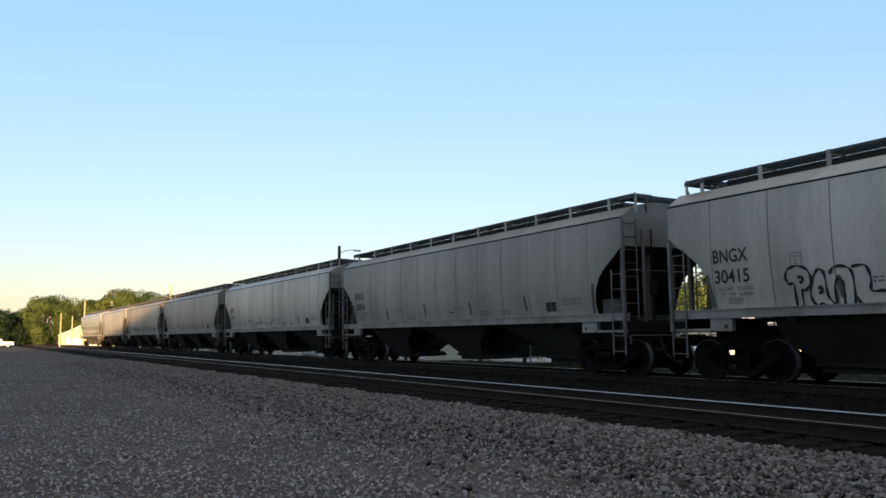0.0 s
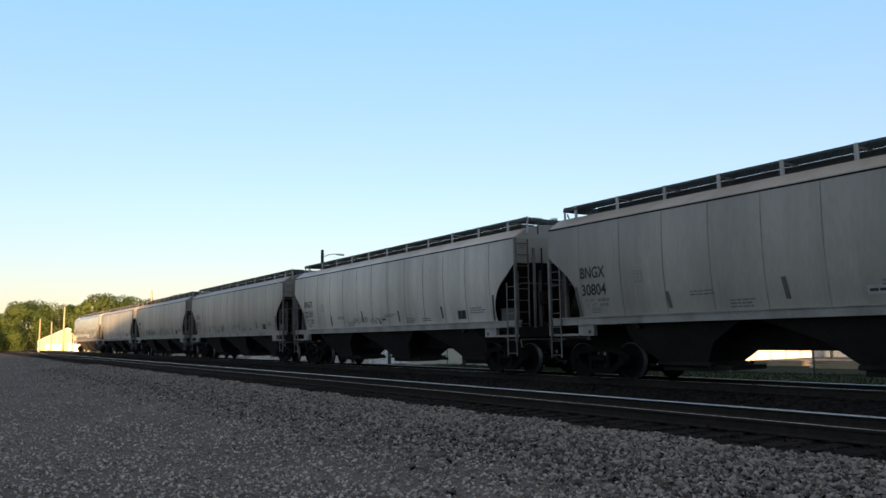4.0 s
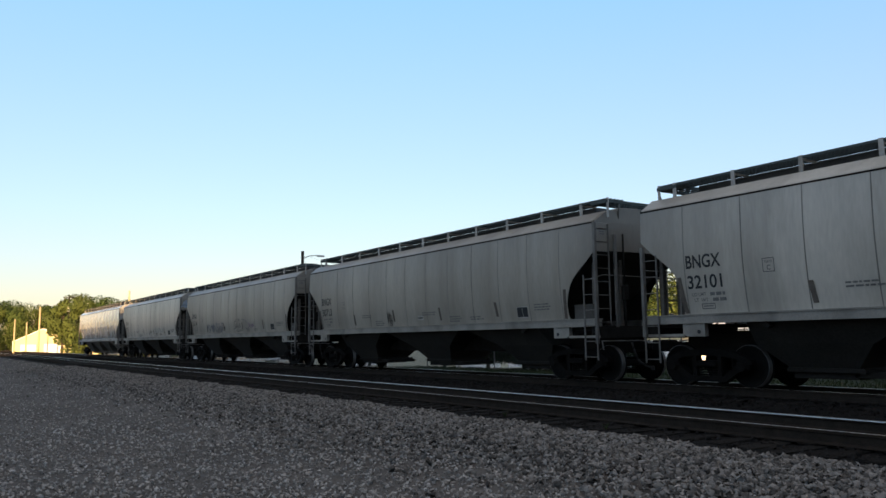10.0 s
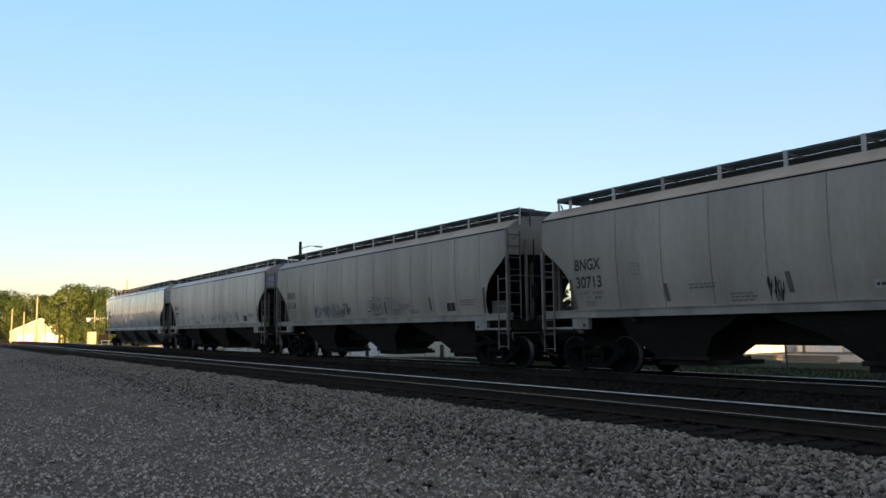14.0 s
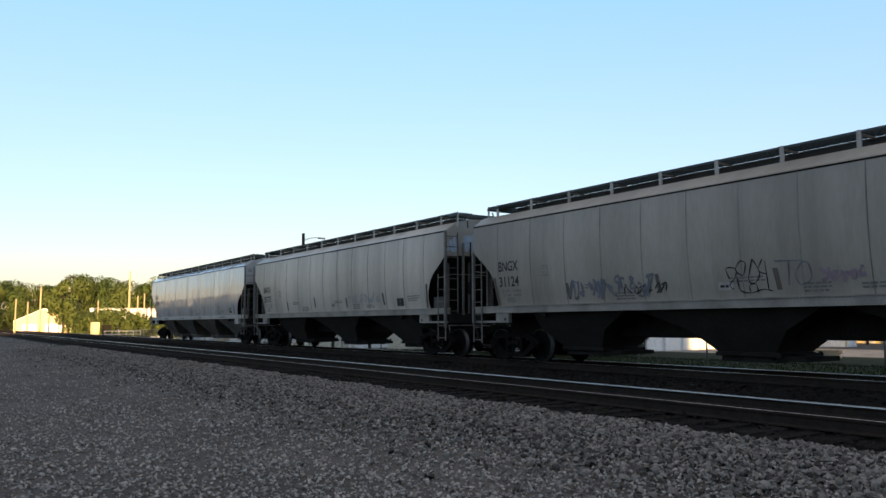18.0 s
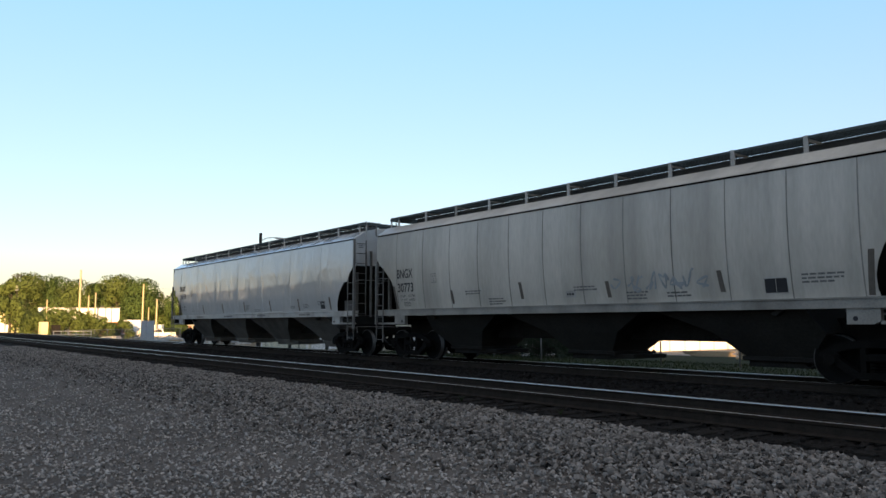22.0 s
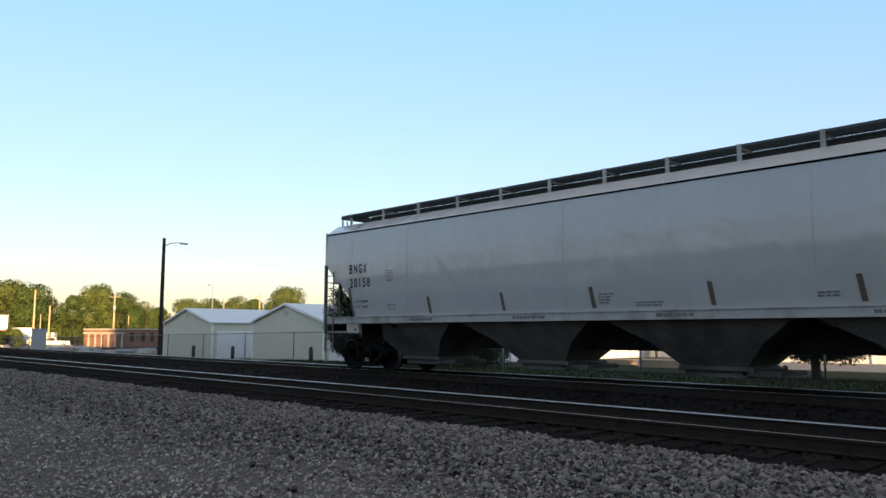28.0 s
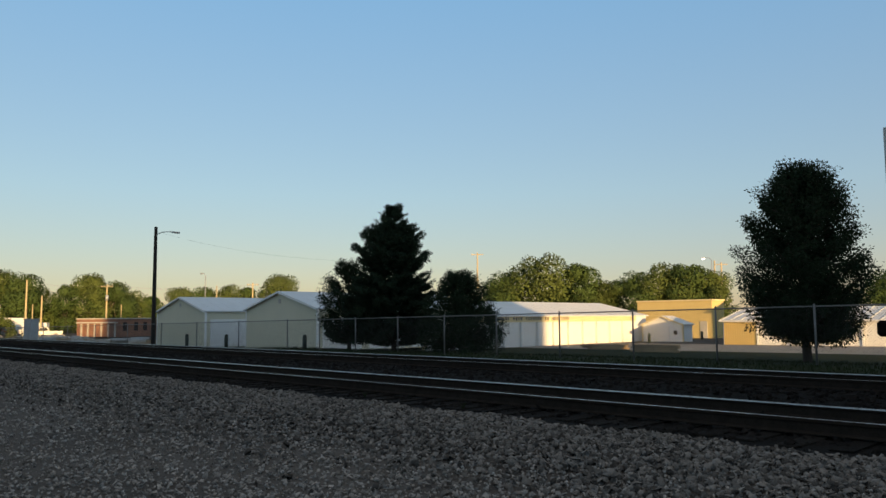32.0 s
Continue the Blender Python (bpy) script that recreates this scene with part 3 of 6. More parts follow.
def sideframe_mesh():
    """Cast truck side frame: arched top member, dipped bottom member, two columns, spring nest and bearing boxes."""
    bm = B()
    y0, y1 = -0.09, 0.09
    prism(bm, [(-1.12, 0.50), (-1.08, 0.60), (-0.72, 0.76), (-0.35, 0.82), (0.35, 0.82), (0.72, 0.76), (1.08, 0.60), (1.12, 0.50), (0.98, 0.50), (0.66, 0.63), (0.32, 0.68), (-0.32, 0.68), (-0.66, 0.63), (-0.98, 0.50)], y0, y1)
    prism(bm, [(-0.98, 0.50), (-0.80, 0.52), (-0.40, 0.24), (0.40, 0.24), (0.80, 0.52), (0.98, 0.50), (0.86, 0.38), (0.46, 0.12), (-0.46, 0.12), (-0.86, 0.38)], y0, y1)
    for s in (-1, 1):
        prism(bm, [(s * 0.27, 0.22), (s * 0.27, 0.70), (s * 0.37, 0.70), (s * 0.37, 0.22)][::s], y0 * 0.9, y1 * 0.9)
        box(bm, s * 0.889 - 0.15, s * 0.889 + 0.15, -0.1, 0.1, 0.37, 0.58, 0.03)
        cyl(bm, (s * 0.889, -0.16, 0.457), (s * 0.889, 0.10, 0.457), 0.105, seg=14)
    for x in (-0.17, 0, 0.17):
        for k in range(5):
            cyl(bm, (x, 0, 0.25 + k * 0.055), (x, 0, 0.285 + k * 0.055), 0.072, seg=10)
    box(bm, -0.26, 0.26, -0.12, 0.4, 0.44, 0.575, 0.02)
    bmesh.ops.recalc_face_normals(bm, faces=bm.faces)
    return mesh_of("side_frame", bm, M_TRUCK)


WHEELSET, SIDEFRAME = wheelset_mesh(), sideframe_mesh()


def ladder(bm, p0, p1, z0, z1, n, r=0.012, rail=0.015):
    """Two flat stiles and n round rungs between the plan points p0 and p1."""
    for p in (p0, p1):
        box(bm, p[0] - rail, p[0] + rail, p[1] - rail, p[1] + rail, z0, z1)
    for i in range(n):
        z = z0 + 0.08 + (z1 - z0 - 0.2) * i / max(1, n - 1)
        cyl(bm, (*p0, z), (*p1, z), r, seg=6, caps=False)
    return bm


def hopper_car(S, label, paint, smooth=False):
    car = tagged(empty("hopper_car"), label, "railway car", "cars of the grain train")
    h, ev = S.h, S.eave
    for sgn in (-1, 1):
        # the inner skin is near-black, which keeps the end openings dark
        sh = part("side_sheet", side_sheet(S, sgn), [paint, M_UNDER], car)
        if not smooth:
            for x in S.panels:
                zlow = 1.52 if abs(x) < h - 1.15 else 3.0
                part("seam", rib_strip(S, x, sgn, zlow, ev, 0.020, 0.004), M_SEAM, sh)
        else:
            for x in S.panels:
                part("seam", rib_strip(S, x, sgn, 1.52, ev, 0.02, 0.003), paint, sh)
        # eave lip, near-black to paint the shadow line under the roof edge; side sill
        bm = B()
        box(bm, -h, h, sgn * 1.53 - 0.03, sgn * 1.53 + 0.06 * sgn + 0.03, ev - 0.035, ev + 0.024, 0.006)
        part("eave_lip", bm, M_UNDER, car)
        bm = B()
        prism(bm, [(-h, 1.38), (h, 1.38), (h, 1.56), (-h, 1.56)], min(sgn * 1.40, sgn * 1.575), max(sgn * 1.40, sgn * 1.575))
        box(bm, -h, h, min(sgn * 1.36, sgn * 1.60), max(sgn * 1.36, sgn * 1.60), 1.552, 1.578)
        part("side_sill", bm, M_CAR_TRIM if smooth else M_SILL, car)
    # roof
    bm = B()
    sec = [(-1.575, ev), (-1.56, ev + 0.03), (-1.18, ev + 0.29), (-0.6, ev + 0.42), (0, ev + 0.45), (0.6, ev + 0.42), (1.18, ev + 0.29), (1.56, ev + 0.03), (1.575, ev), (0, ev - 0.02)]
    xs = [-h, -h + 0.04] + list(np.linspace(-h + 0.5, h - 0.5, 21)) + [h - 0.04, h]
    loft(bm, [[(x, y * (1 if 0 < i < len(xs) - 1 else 0.985), z - (0 if 0 < i < len(xs) - 1 else 0.02)) for y, z in sec] for i, x in enumerate(xs)], smooth=False)
    bmesh.ops.recalc_face_normals(bm, faces=bm.faces)
    roof = part("roof", bm, paint, car)
    for sgn in (-1, 1):
        bm = B()
        box(bm, -h + 0.9, h - 0.9, sgn * 0.31 - 0.27, sgn * 0.31 + 0.27, ev + 0.38, ev + 0.575, 0.03)
        part("hatch_cover", bm, M_HATCH, roof)
    # ends: upright end sheet above, slope sheet below
    for s in (-1, 1):
        zt = S.arch[-1][0]
        bm = B()
        zs = [zt, 3.5, 3.75, ev]
        for dx in (0.0, 0.012):
            vs = [[bm.verts.new((s * (h - 0.004 - dx + 0.09 * max(0, 1 - (y / 1.12) ** 2)), y * S.half(z) / 1.6, z)) for y in np.linspace(-1.58, 1.58, 15)] for z in zs]
            for a, b in zip(vs, vs[1:]):
                for i in range(14):
                    bm.faces.new((a[i], a[i + 1], b[i + 1], b[i])).smooth = True
        part("end_sheet", bm, paint, car)
        bm = B()
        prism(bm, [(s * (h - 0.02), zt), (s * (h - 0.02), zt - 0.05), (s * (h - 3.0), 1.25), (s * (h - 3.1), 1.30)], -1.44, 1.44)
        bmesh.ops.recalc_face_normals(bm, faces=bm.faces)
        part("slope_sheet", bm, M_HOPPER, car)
        bm = B()
        for y in (-0.45, 0.45):
            box(bm, s * (h - 0.25) - 0.04, s * (h - 0.25) + 0.04, y - 0.05, y + 0.05, 1.3, zt - 0.15)
        for y in (-1.27, 1.27):
            box(bm, s * (h - 0.34) - 0.04, s * (h - 0.34) + 0.04, y - 0.05, y + 0.05, 1.36, zt - 0.1)
        part("end_post", bm, M_HOPPER_LT, car)
        if s > 0:
            # plate that closes the underframe behind the ladder
            bm = B()
            box(bm, h - 0.98, h - 0.30, -1.382, -1.358, 1.56, 1.94, 0.006)
            box(bm, h - 0.98, h - 0.30, -1.41, -1.33, 1.92, 1.95)
            part("shear_plate", bm, M_SHEAR, car)
        # handrail across the end, coupler lever, and braces under the roof platform
        bm = B()
        cyl(bm, (s * (h + 0.09), -1.45, 2.65), (s * (h + 0.09), 1.45, 2.65), 0.014, seg=6)
        for y in (-1.40, 1.40):
            cyl(bm, (s * (h + 0.09), y, 2.65), (s * (h - 0.30), y, 2.60), 0.012, seg=6)
        part("handrail", bm, M_LADDER, car)
        bm = B()
        cyl(bm, (s * (h + 0.07), -s * 1.50, 1.02), (s * (h + 0.07), -s * 0.20, 1.02), 0.016, seg=6)
        cyl(bm, (s * (h + 0.07), -s * 1.50, 1.02), (s * (h + 0.12), -s * 1.50, 0.80), 0.016, seg=6)
        cyl(bm, (s * (h + 0.07), -s * 0.20, 1.02), (s * (h + 0.40), -s * 0.12, 1.0), 0.016, seg=6)
        part("coupler_lever", bm, M_LADDER, car)
        for y in (-0.75, 0.75):
            bm = B()
            cyl(bm, (s * (h + 0.10), y, ev + 0.52), (s * (h - 0.02), y * 0.9, ev + 0.12), 0.022, seg=6)
            part("platform_brace", bm, M_LADDER, car)
        # end platform and buffer beam
        bm = B()
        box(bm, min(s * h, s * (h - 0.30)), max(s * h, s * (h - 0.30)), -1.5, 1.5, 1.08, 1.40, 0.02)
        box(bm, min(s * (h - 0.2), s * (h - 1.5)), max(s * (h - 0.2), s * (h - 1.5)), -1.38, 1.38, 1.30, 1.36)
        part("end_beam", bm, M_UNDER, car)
        # bolster gusset under the sill
        for sgn in (-1, 1):
            bm = B()
            prism(bm, [(s * (h - 1.05), 1.40), (s * (h - 1.05), 1.16), (s * (h - 1.16), 1.10), (s * (h - 1.62), 1.10), (s * (h - 1.62), 1.40)], min(sgn * 1.42, sgn * 1.54), max(sgn * 1.42, sgn * 1.54))
            bmesh.ops.recalc_face_normals(bm, faces=bm.faces)
            g = part("jacking_pad", bm, M_CAR_TRIM if smooth else M_SILL, car)
            # painted-on black disc for the shaded inside of the jack hole
            bm = B()
            cyl(bm, (s * (h - 1.47), sgn * 1.545, 1.20), (s * (h - 1.47), sgn * 1.535, 1.20), 0.045, seg=12)
            part("jack_hole_disc", bm, M_BLACK, g)
            bm = B()
            box(bm, min(s * h, s * (h - 1.05)), max(s * h, s * (h - 1.05)), min(sgn * 1.48, sgn * 1.54), max(sgn * 1.48, sgn * 1.54), 1.10, 1.16)
            part("step_rail", bm, M_SILL, car)
        # coupler and hose
        bm = B()
        box(bm, min(s * (h - 0.3), s * (h + 0.48)), max(s * (h - 0.3), s * (h + 0.48)), -0.09, 0.09, 0.80, 0.98, 0.02)
        box(bm, min(s * (h + 0.44), s * (h + 0.745)), max(s * (h + 0.44), s * (h + 0.745)), -0.17, 0.17, 0.74, 1.03, 0.05)
        part("coupler", bm, M_TRUCK, car)
        bm = B()
        pts = [(h + 0.05, -0.42, 0.98), (h + 0.12, -0.44, 0.80), (h + 0.24, -0.43, 0.55), (h + 0.42, -0.38, 0.40), (h + 0.56, -0.28, 0.34)]
        for a, b in zip(pts, pts[1:]):
            cyl(bm, (s * a[0], s * a[1], a[2]), (s * b[0], s * b[1], b[2]), 0.026, seg=7)
        cyl(bm, (s * pts[-1][0], s * pts[-1][1], 0.28), (s * pts[-1][0], s * pts[-1][1], 0.40), 0.045, seg=8)
        part("air_hose", bm, M_TYRE, car)
        # ladders: side ladder at the corner, tall end ladder, grab irons
        for sgn in (-1, 1):
            tall = (s == 1) == (sgn == -1)
            bm = B()
            if tall:
                ladder(bm, (s * (h - 0.40), sgn * 1.60), (s * (h + 0.02), sgn * 1.60), 0.55, 2.68, 6)
                box(bm, s * (h + 0.02) - 0.035, s * (h + 0.02) + 0.035, sgn * 1.60 - 0.035, sgn * 1.60 + 0.035, 0.95, ev - 0.02)
                part("side_ladder", bm, M_LADDER, car)
                bm = B()
                ladder(bm, (s * (h + 0.03), sgn * 1.56), (s * (h + 0.03), sgn * 1.12), 1.40, ev - 0.05, 8)
                part("end_ladder", bm, M_LADDER, car)
                # flat corner panel behind the ladder, with its stencil, and the end stanchions
                bm = B()
                box(bm, s * (h + 0.006) - 0.008, s * (h + 0.006) + 0.008, min(sgn * 1.10, sgn * 1.535), max(sgn * 1.10, sgn * 1.535), zt - 0.02, ev - 0.02, 0.004)
                cp = part("corner_panel", bm, paint, car)
                for k in range(2):
                    bm = B()
                    box(bm, s * (h + 0.016) - 0.002, s * (h + 0.016) + 0.002, min(sgn * 1.24, sgn * 1.42), max(sgn * 1.24, sgn * 1.42), ev - 0.26 - 0.06 * k, ev - 0.235 - 0.06 * k)
                    part("stencil_line", bm, M_TEXT_FADED, cp)
                bm = B()
                box(bm, s * (h + 0.08) - 0.03, s * (h + 0.08) + 0.03, sgn * 0.94 - 0.04, sgn * 0.94 + 0.04, 1.36, 3.70, 0.008)
                part("stanchion", bm, M_LADDER, car)
                bm = B()
                cyl(bm, (s * (h + 0.10), sgn * 0.66, 2.40), (s * (h + 0.10), sgn * 0.66, 3.72), 0.022, seg=7)
                box(bm, s * (h + 0.10) - 0.05, s * (h + 0.10) + 0.07, sgn * 0.66 - 0.10, sgn * 0.66 + 0.10, 2.02, 2.42, 0.03)
                cyl(bm, (s * (h + 0.10), sgn * 0.66, 1.38), (s * (h + 0.10), sgn * 0.66, 2.04), 0.03, seg=7)
                part("brake_housing", bm, M_UNDER, car)
            else:
                ladder(bm, (s * (h - 0.04), sgn * 1.60), (s * (h - 0.44), sgn * 1.60), 0.52, 2.95, 7)
                box(bm, s * (h - 0.04) - 0.04, s * (h - 0.04) + 0.04, sgn * 1.60 - 0.04, sgn * 1.60 + 0.04, 1.1, 3.16)
                part("side_ladder", bm, M_LADDER, car)
    if smooth:
        for s in (-1, 1):
            for sgn in (-1, 1):
                bm = B()
                box(bm, min(s * (h - 0.01), s * (h + 0.055)), max(s * (h - 0.01), s * (h + 0.055)), sgn * 1.55 - 0.03, sgn * 1.55 + 0.03, 3.12, ev + 0.06, 0.008)
                part("corner_flange", bm, paint, car)
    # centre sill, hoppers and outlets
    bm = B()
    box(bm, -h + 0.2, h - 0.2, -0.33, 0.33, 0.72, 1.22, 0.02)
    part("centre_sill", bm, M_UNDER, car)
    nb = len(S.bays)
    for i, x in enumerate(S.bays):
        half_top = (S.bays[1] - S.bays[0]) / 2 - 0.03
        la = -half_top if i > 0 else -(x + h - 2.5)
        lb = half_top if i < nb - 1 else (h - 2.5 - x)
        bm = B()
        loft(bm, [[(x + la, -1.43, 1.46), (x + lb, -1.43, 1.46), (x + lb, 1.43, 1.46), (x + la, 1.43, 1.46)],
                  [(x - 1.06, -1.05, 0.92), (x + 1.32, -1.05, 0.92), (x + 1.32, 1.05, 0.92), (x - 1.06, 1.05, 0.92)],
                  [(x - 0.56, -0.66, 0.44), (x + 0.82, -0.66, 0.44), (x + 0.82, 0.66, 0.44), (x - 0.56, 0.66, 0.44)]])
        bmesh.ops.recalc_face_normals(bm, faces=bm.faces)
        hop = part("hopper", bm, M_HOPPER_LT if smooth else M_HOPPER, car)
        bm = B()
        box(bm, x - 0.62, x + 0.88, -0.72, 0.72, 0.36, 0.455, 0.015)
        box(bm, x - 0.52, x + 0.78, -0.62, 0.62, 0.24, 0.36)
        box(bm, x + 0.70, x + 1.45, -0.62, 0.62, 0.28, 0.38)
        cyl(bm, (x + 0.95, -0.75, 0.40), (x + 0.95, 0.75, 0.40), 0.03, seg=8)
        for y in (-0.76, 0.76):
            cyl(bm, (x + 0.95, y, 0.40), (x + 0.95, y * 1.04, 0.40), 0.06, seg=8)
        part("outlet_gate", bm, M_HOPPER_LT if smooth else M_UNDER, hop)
    # trucks
    for s in (-1, 1):
        xc = s * (h - 1.27)
        for sgn in (-1, 1):
            part("side_frame", SIDEFRAME, None, car, m=pose(xc, sgn * 1.0, 0, 0, 0, 0 if sgn < 0 else 180))
        bm = B()
        box(bm, xc - 0.2, xc + 0.2, -0.95, 0.95, 0.36, 0.575, 0.03)
        box(bm, xc - 0.2, xc + 0.2, -0.30, 0.30, 0.57, 0.78, 0.03)
        part("bolster", bm, M_TRUCK, car)
        for d in (-0.889, 0.889):
            part("wheelset", WHEELSET, None, car, m=pose(xc + d, 0, 0.457))
    # running boards along the roof
    posts = np.arange(-h + 0.70, h - 0.3, 1.545)
    for sgn in (-1, 1):
        ya, yb = sgn * 0.62, sgn * 1.16
        lo, hi = min(ya, yb), max(ya, yb)
        bm = B()
        for y in np.linspace(lo, hi, 5):
            box(bm, -h + 0.22, h + 0.12, y - 0.010, y + 0.010, ev + 0.565, ev + 0.615)
        n = int((S.n - 0.3) / 0.085)
        for i in range(n):
            x = -h + 0.24 + (S.n - 0.14) * i / n
            box(bm, x - 0.006, x + 0.006, lo, hi, ev + 0.575, ev + 0.612)
        rb = part("running_board", bm, M_GRATE, car)
        for x in posts:
            bm = B()
            box(bm, x - 0.045, x + 0.045, yb - 0.014, yb + 0.014, ev + 0.28, ev + 0.625)
            box(bm, x - 0.03, x + 0.03, lo, hi, ev + 0.535, ev + 0.565)
            part("support", bm, M_CAR_TRIM, rb)
        for x in (-h + 0.25, h + 0.10):
            bm = B()
            box(bm, x - 0.03, x + 0.03, yb - 0.014, yb + 0.014, ev + 0.12, ev + 0.625)
            part("support", bm, M_CAR_TRIM, rb)
    for s in (-1, 1):
        bm = B()
        xa, xb = (h - 0.45, h + 0.10) if s > 0 else (h - 0.75, h - 0.22)
        for y in np.linspace(-1.15, 1.15, 12):
            box(bm, min(s * xa, s * xb), max(s * xa, s * xb), y - 0.012, y + 0.012, ev + 0.525, ev + 0.562)
        for x in (xa + 0.03, xa + 0.27, xb - 0.03):
            box(bm, s * x - 0.012, s * x + 0.012, -1.15, 1.15, ev + 0.522, ev + 0.565)
        for y in (-1.16, 1.16):
            box(bm, min(s * xa, s * xb), max(s * xa, s * xb), y - 0.02, y + 0.02, ev + 0.50, ev + 0.58)
        for x in (xa, xb):
            box(bm, s * x - 0.02, s * x + 0.02, -1.18, 1.18, ev + 0.50, ev + 0.58)
        part("end_platform", bm, M_GRATE, car)
    return car


def on_side(S, name, me, x, z, material, car, label="", off=0.0095, sgn=-1):
    """Lays a flat mesh drawn in x, y on the car's curved side with its origin at x, z."""
    for v in me.vertices:
        px, pz = x + v.co.x, z + v.co.y
        v.co = (px, sgn * (S.half(pz) + off + v.co.z), pz)
    me.materials.clear()
    me.materials.append(material)
    return part(name, me, None, car, label)


def quads(rects):
    """A flat mesh of thin plates, each x0, x1, y0, y1."""
    bm = B()
    for x0, x1, y0, y1 in rects:
        ny = max(1, int((y1 - y0) / 0.15))
        cols = [[bm.verts.new((x, y0 + (y1 - y0) * j / ny, 0.0)) for j in range(ny + 1)] for x in (x0, x1)]
        for j in range(ny):
            bm.faces.new((cols[0][j], cols[1][j], cols[1][j + 1], cols[0][j + 1]))
    me = bpy.data.meshes.new("plates")
    bm.to_mesh(me)
    bm.free()
    return me


def stroke(paths, w):
    """Brush lines of width w through the points of each path, as one flat mesh."""
    bm = B()
    for path in paths:
        pts = []
        n = len(path)
        for i in range(n - 1):      # Catmull-Rom
            p0, p1, p2, p3 = (Vector(path[max(0, min(n - 1, i + k))]) for k in (-1, 0, 1, 2))
            for j in range(6):
                t = j / 6
                pts.append(0.5 * ((2 * p1) + (p2 - p0) * t + (2 * p0 - 5 * p1 + 4 * p2 - p3) * t * t + (3 * p1 - p0 - 3 * p2 + p3) * t ** 3))
        pts.append(Vector(path[-1]))
        prev = None
        for i, p in enumerate(pts):
            d = (pts[min(i + 1, len(pts) - 1)] - pts[max(i - 1, 0)])
            d = d.normalized() if d.length > 1e-6 else Vector((1, 0))
            nrm = Vector((-d.y, d.x)) * w * 0.5 * (0.8 + 0.3 * math.sin(i * 0.9))
            lay = 5e-6 * len(bm.verts)    # later strokes lie over earlier ones
            cur = (bm.verts.new((p.x + nrm.x, p.y + nrm.y, lay)), bm.verts.new((p.x - nrm.x, p.y - nrm.y, lay)))
            if prev:
                bm.faces.new((prev[0], prev[1], cur[1], cur[0]))
            prev = cur
    me = bpy.data.meshes.new("strokes")
    bm.to_mesh(me)
    bm.free()
    return me


PANELS = [-7.3, -5.85, -4.5, -3.2, -1.9, -0.6, 0.7, 2.0, 3.3, 4.6, 5.9, 7.2]
WIDE_PANELS = [-8.5, -6.0, -3.4, -0.7, 2.0, 4.7, 7.3]
GRAIN = CarShape(17.0, 4.0, (-4.95, 0.0, 4.95), ROUND_ARCH, PANELS)
SMOOTH = CarShape(19.6, 4.12, (-6.55, -2.2, 2.2, 6.55), STEP_ARCH, WIDE_PANELS)
GRAIN_LABEL = "weathered light-grey covered hopper car rolling on the far track"
TALL = CarShape(17.0, 4.06, (-4.95, 0.0, 4.95), ROUND_ARCH, PANELS)
grain = hopper_car(GRAIN, GRAIN_LABEL, M_CAR)
CARS = [grain] + [copy_thing(grain, pose(0, 0, 0)) for _ in range(4)]
CARS.append(hopper_car(TALL, GRAIN_LABEL, M_CAR_PALE))
tank = hopper_car(SMOOTH, "cleaner blue-grey smooth-sided hopper car ending the train", M_CAR_CLEAN, smooth=True)
CARS.append(tank)
# each car has weathered in its own way
for n, shade in ((0, M_CAR_PALE), (2, M_CAR_PALE), (1, M_CAR_GRIMY), (3, M_CAR_GRIMY), (4, M_CAR_GRIMY)):
    for ob in CARS[n].children:
        if ob.name.split(".")[0] in ("side_sheet", "end_sheet", "roof"):
            ob.material_slots[0].link = "OBJECT"
            ob.material_slots[0].material = shade


# ---- lettering, wear and spray paint on the cars ----
def fit_text(body, w, h):
    """A word as a flat mesh w wide and h high, its lower left corner at the origin."""
    me = text_mesh(body, 1.0)
    xs, ys = [v.co.x for v in me.vertices], [v.co.y for v in me.vertices]
    x0, y0 = min(xs), min(ys)
    sx, sy = w / (max(xs) - x0), h / (max(ys) - y0)
    for v in me.vertices:
        v.co = ((v.co.x - x0) * sx, (v.co.y - y0) * sy, 0)
    return me


def spaced(word, w, h, gap):
    """Letters set apart, as one flat mesh."""
    n = len(word)
    lw = (w - gap * (n - 1)) / n
    bm = B()
    for i, ch in enumerate(word):
        me = fit_text(ch, lw if ch != "1" else lw * 0.26, h)
        me.transform(Matrix.Translation((i * (lw + gap) + (0 if ch != "1" else lw * 0.37), 0, 0)))
        bm.from_mesh(me)
        bpy.data.meshes.remove(me)
    me = bpy.data.meshes.new("word")
    bm.to_mesh(me)
    bm.free()
    return me


def text_bars(rg, w, rows, h=0.05, pitch=0.085):
    r = []
    for j in range(rows):
        x = 0.0
        while x < w * rg.uniform(0.8, 1.0):
            l = rg.uniform(0.05, 0.16)
            r.append((x, x + l, -j * pitch, -j * pitch + h))
            x += l + 0.025
    return quads(r)


def slanted(w, h, lean):
    me = quads([(0, w, 0, h)])
    for v in me.vertices:
        v.co.x -= lean * v.co.y
    return me


def weight(body, w):
    """A stencilled weight, or plain bars where it is worn away."""
    return fit_text(body, w, 0.075) if body else text_bars(rgm, w * 0.9, 1, 0.07)


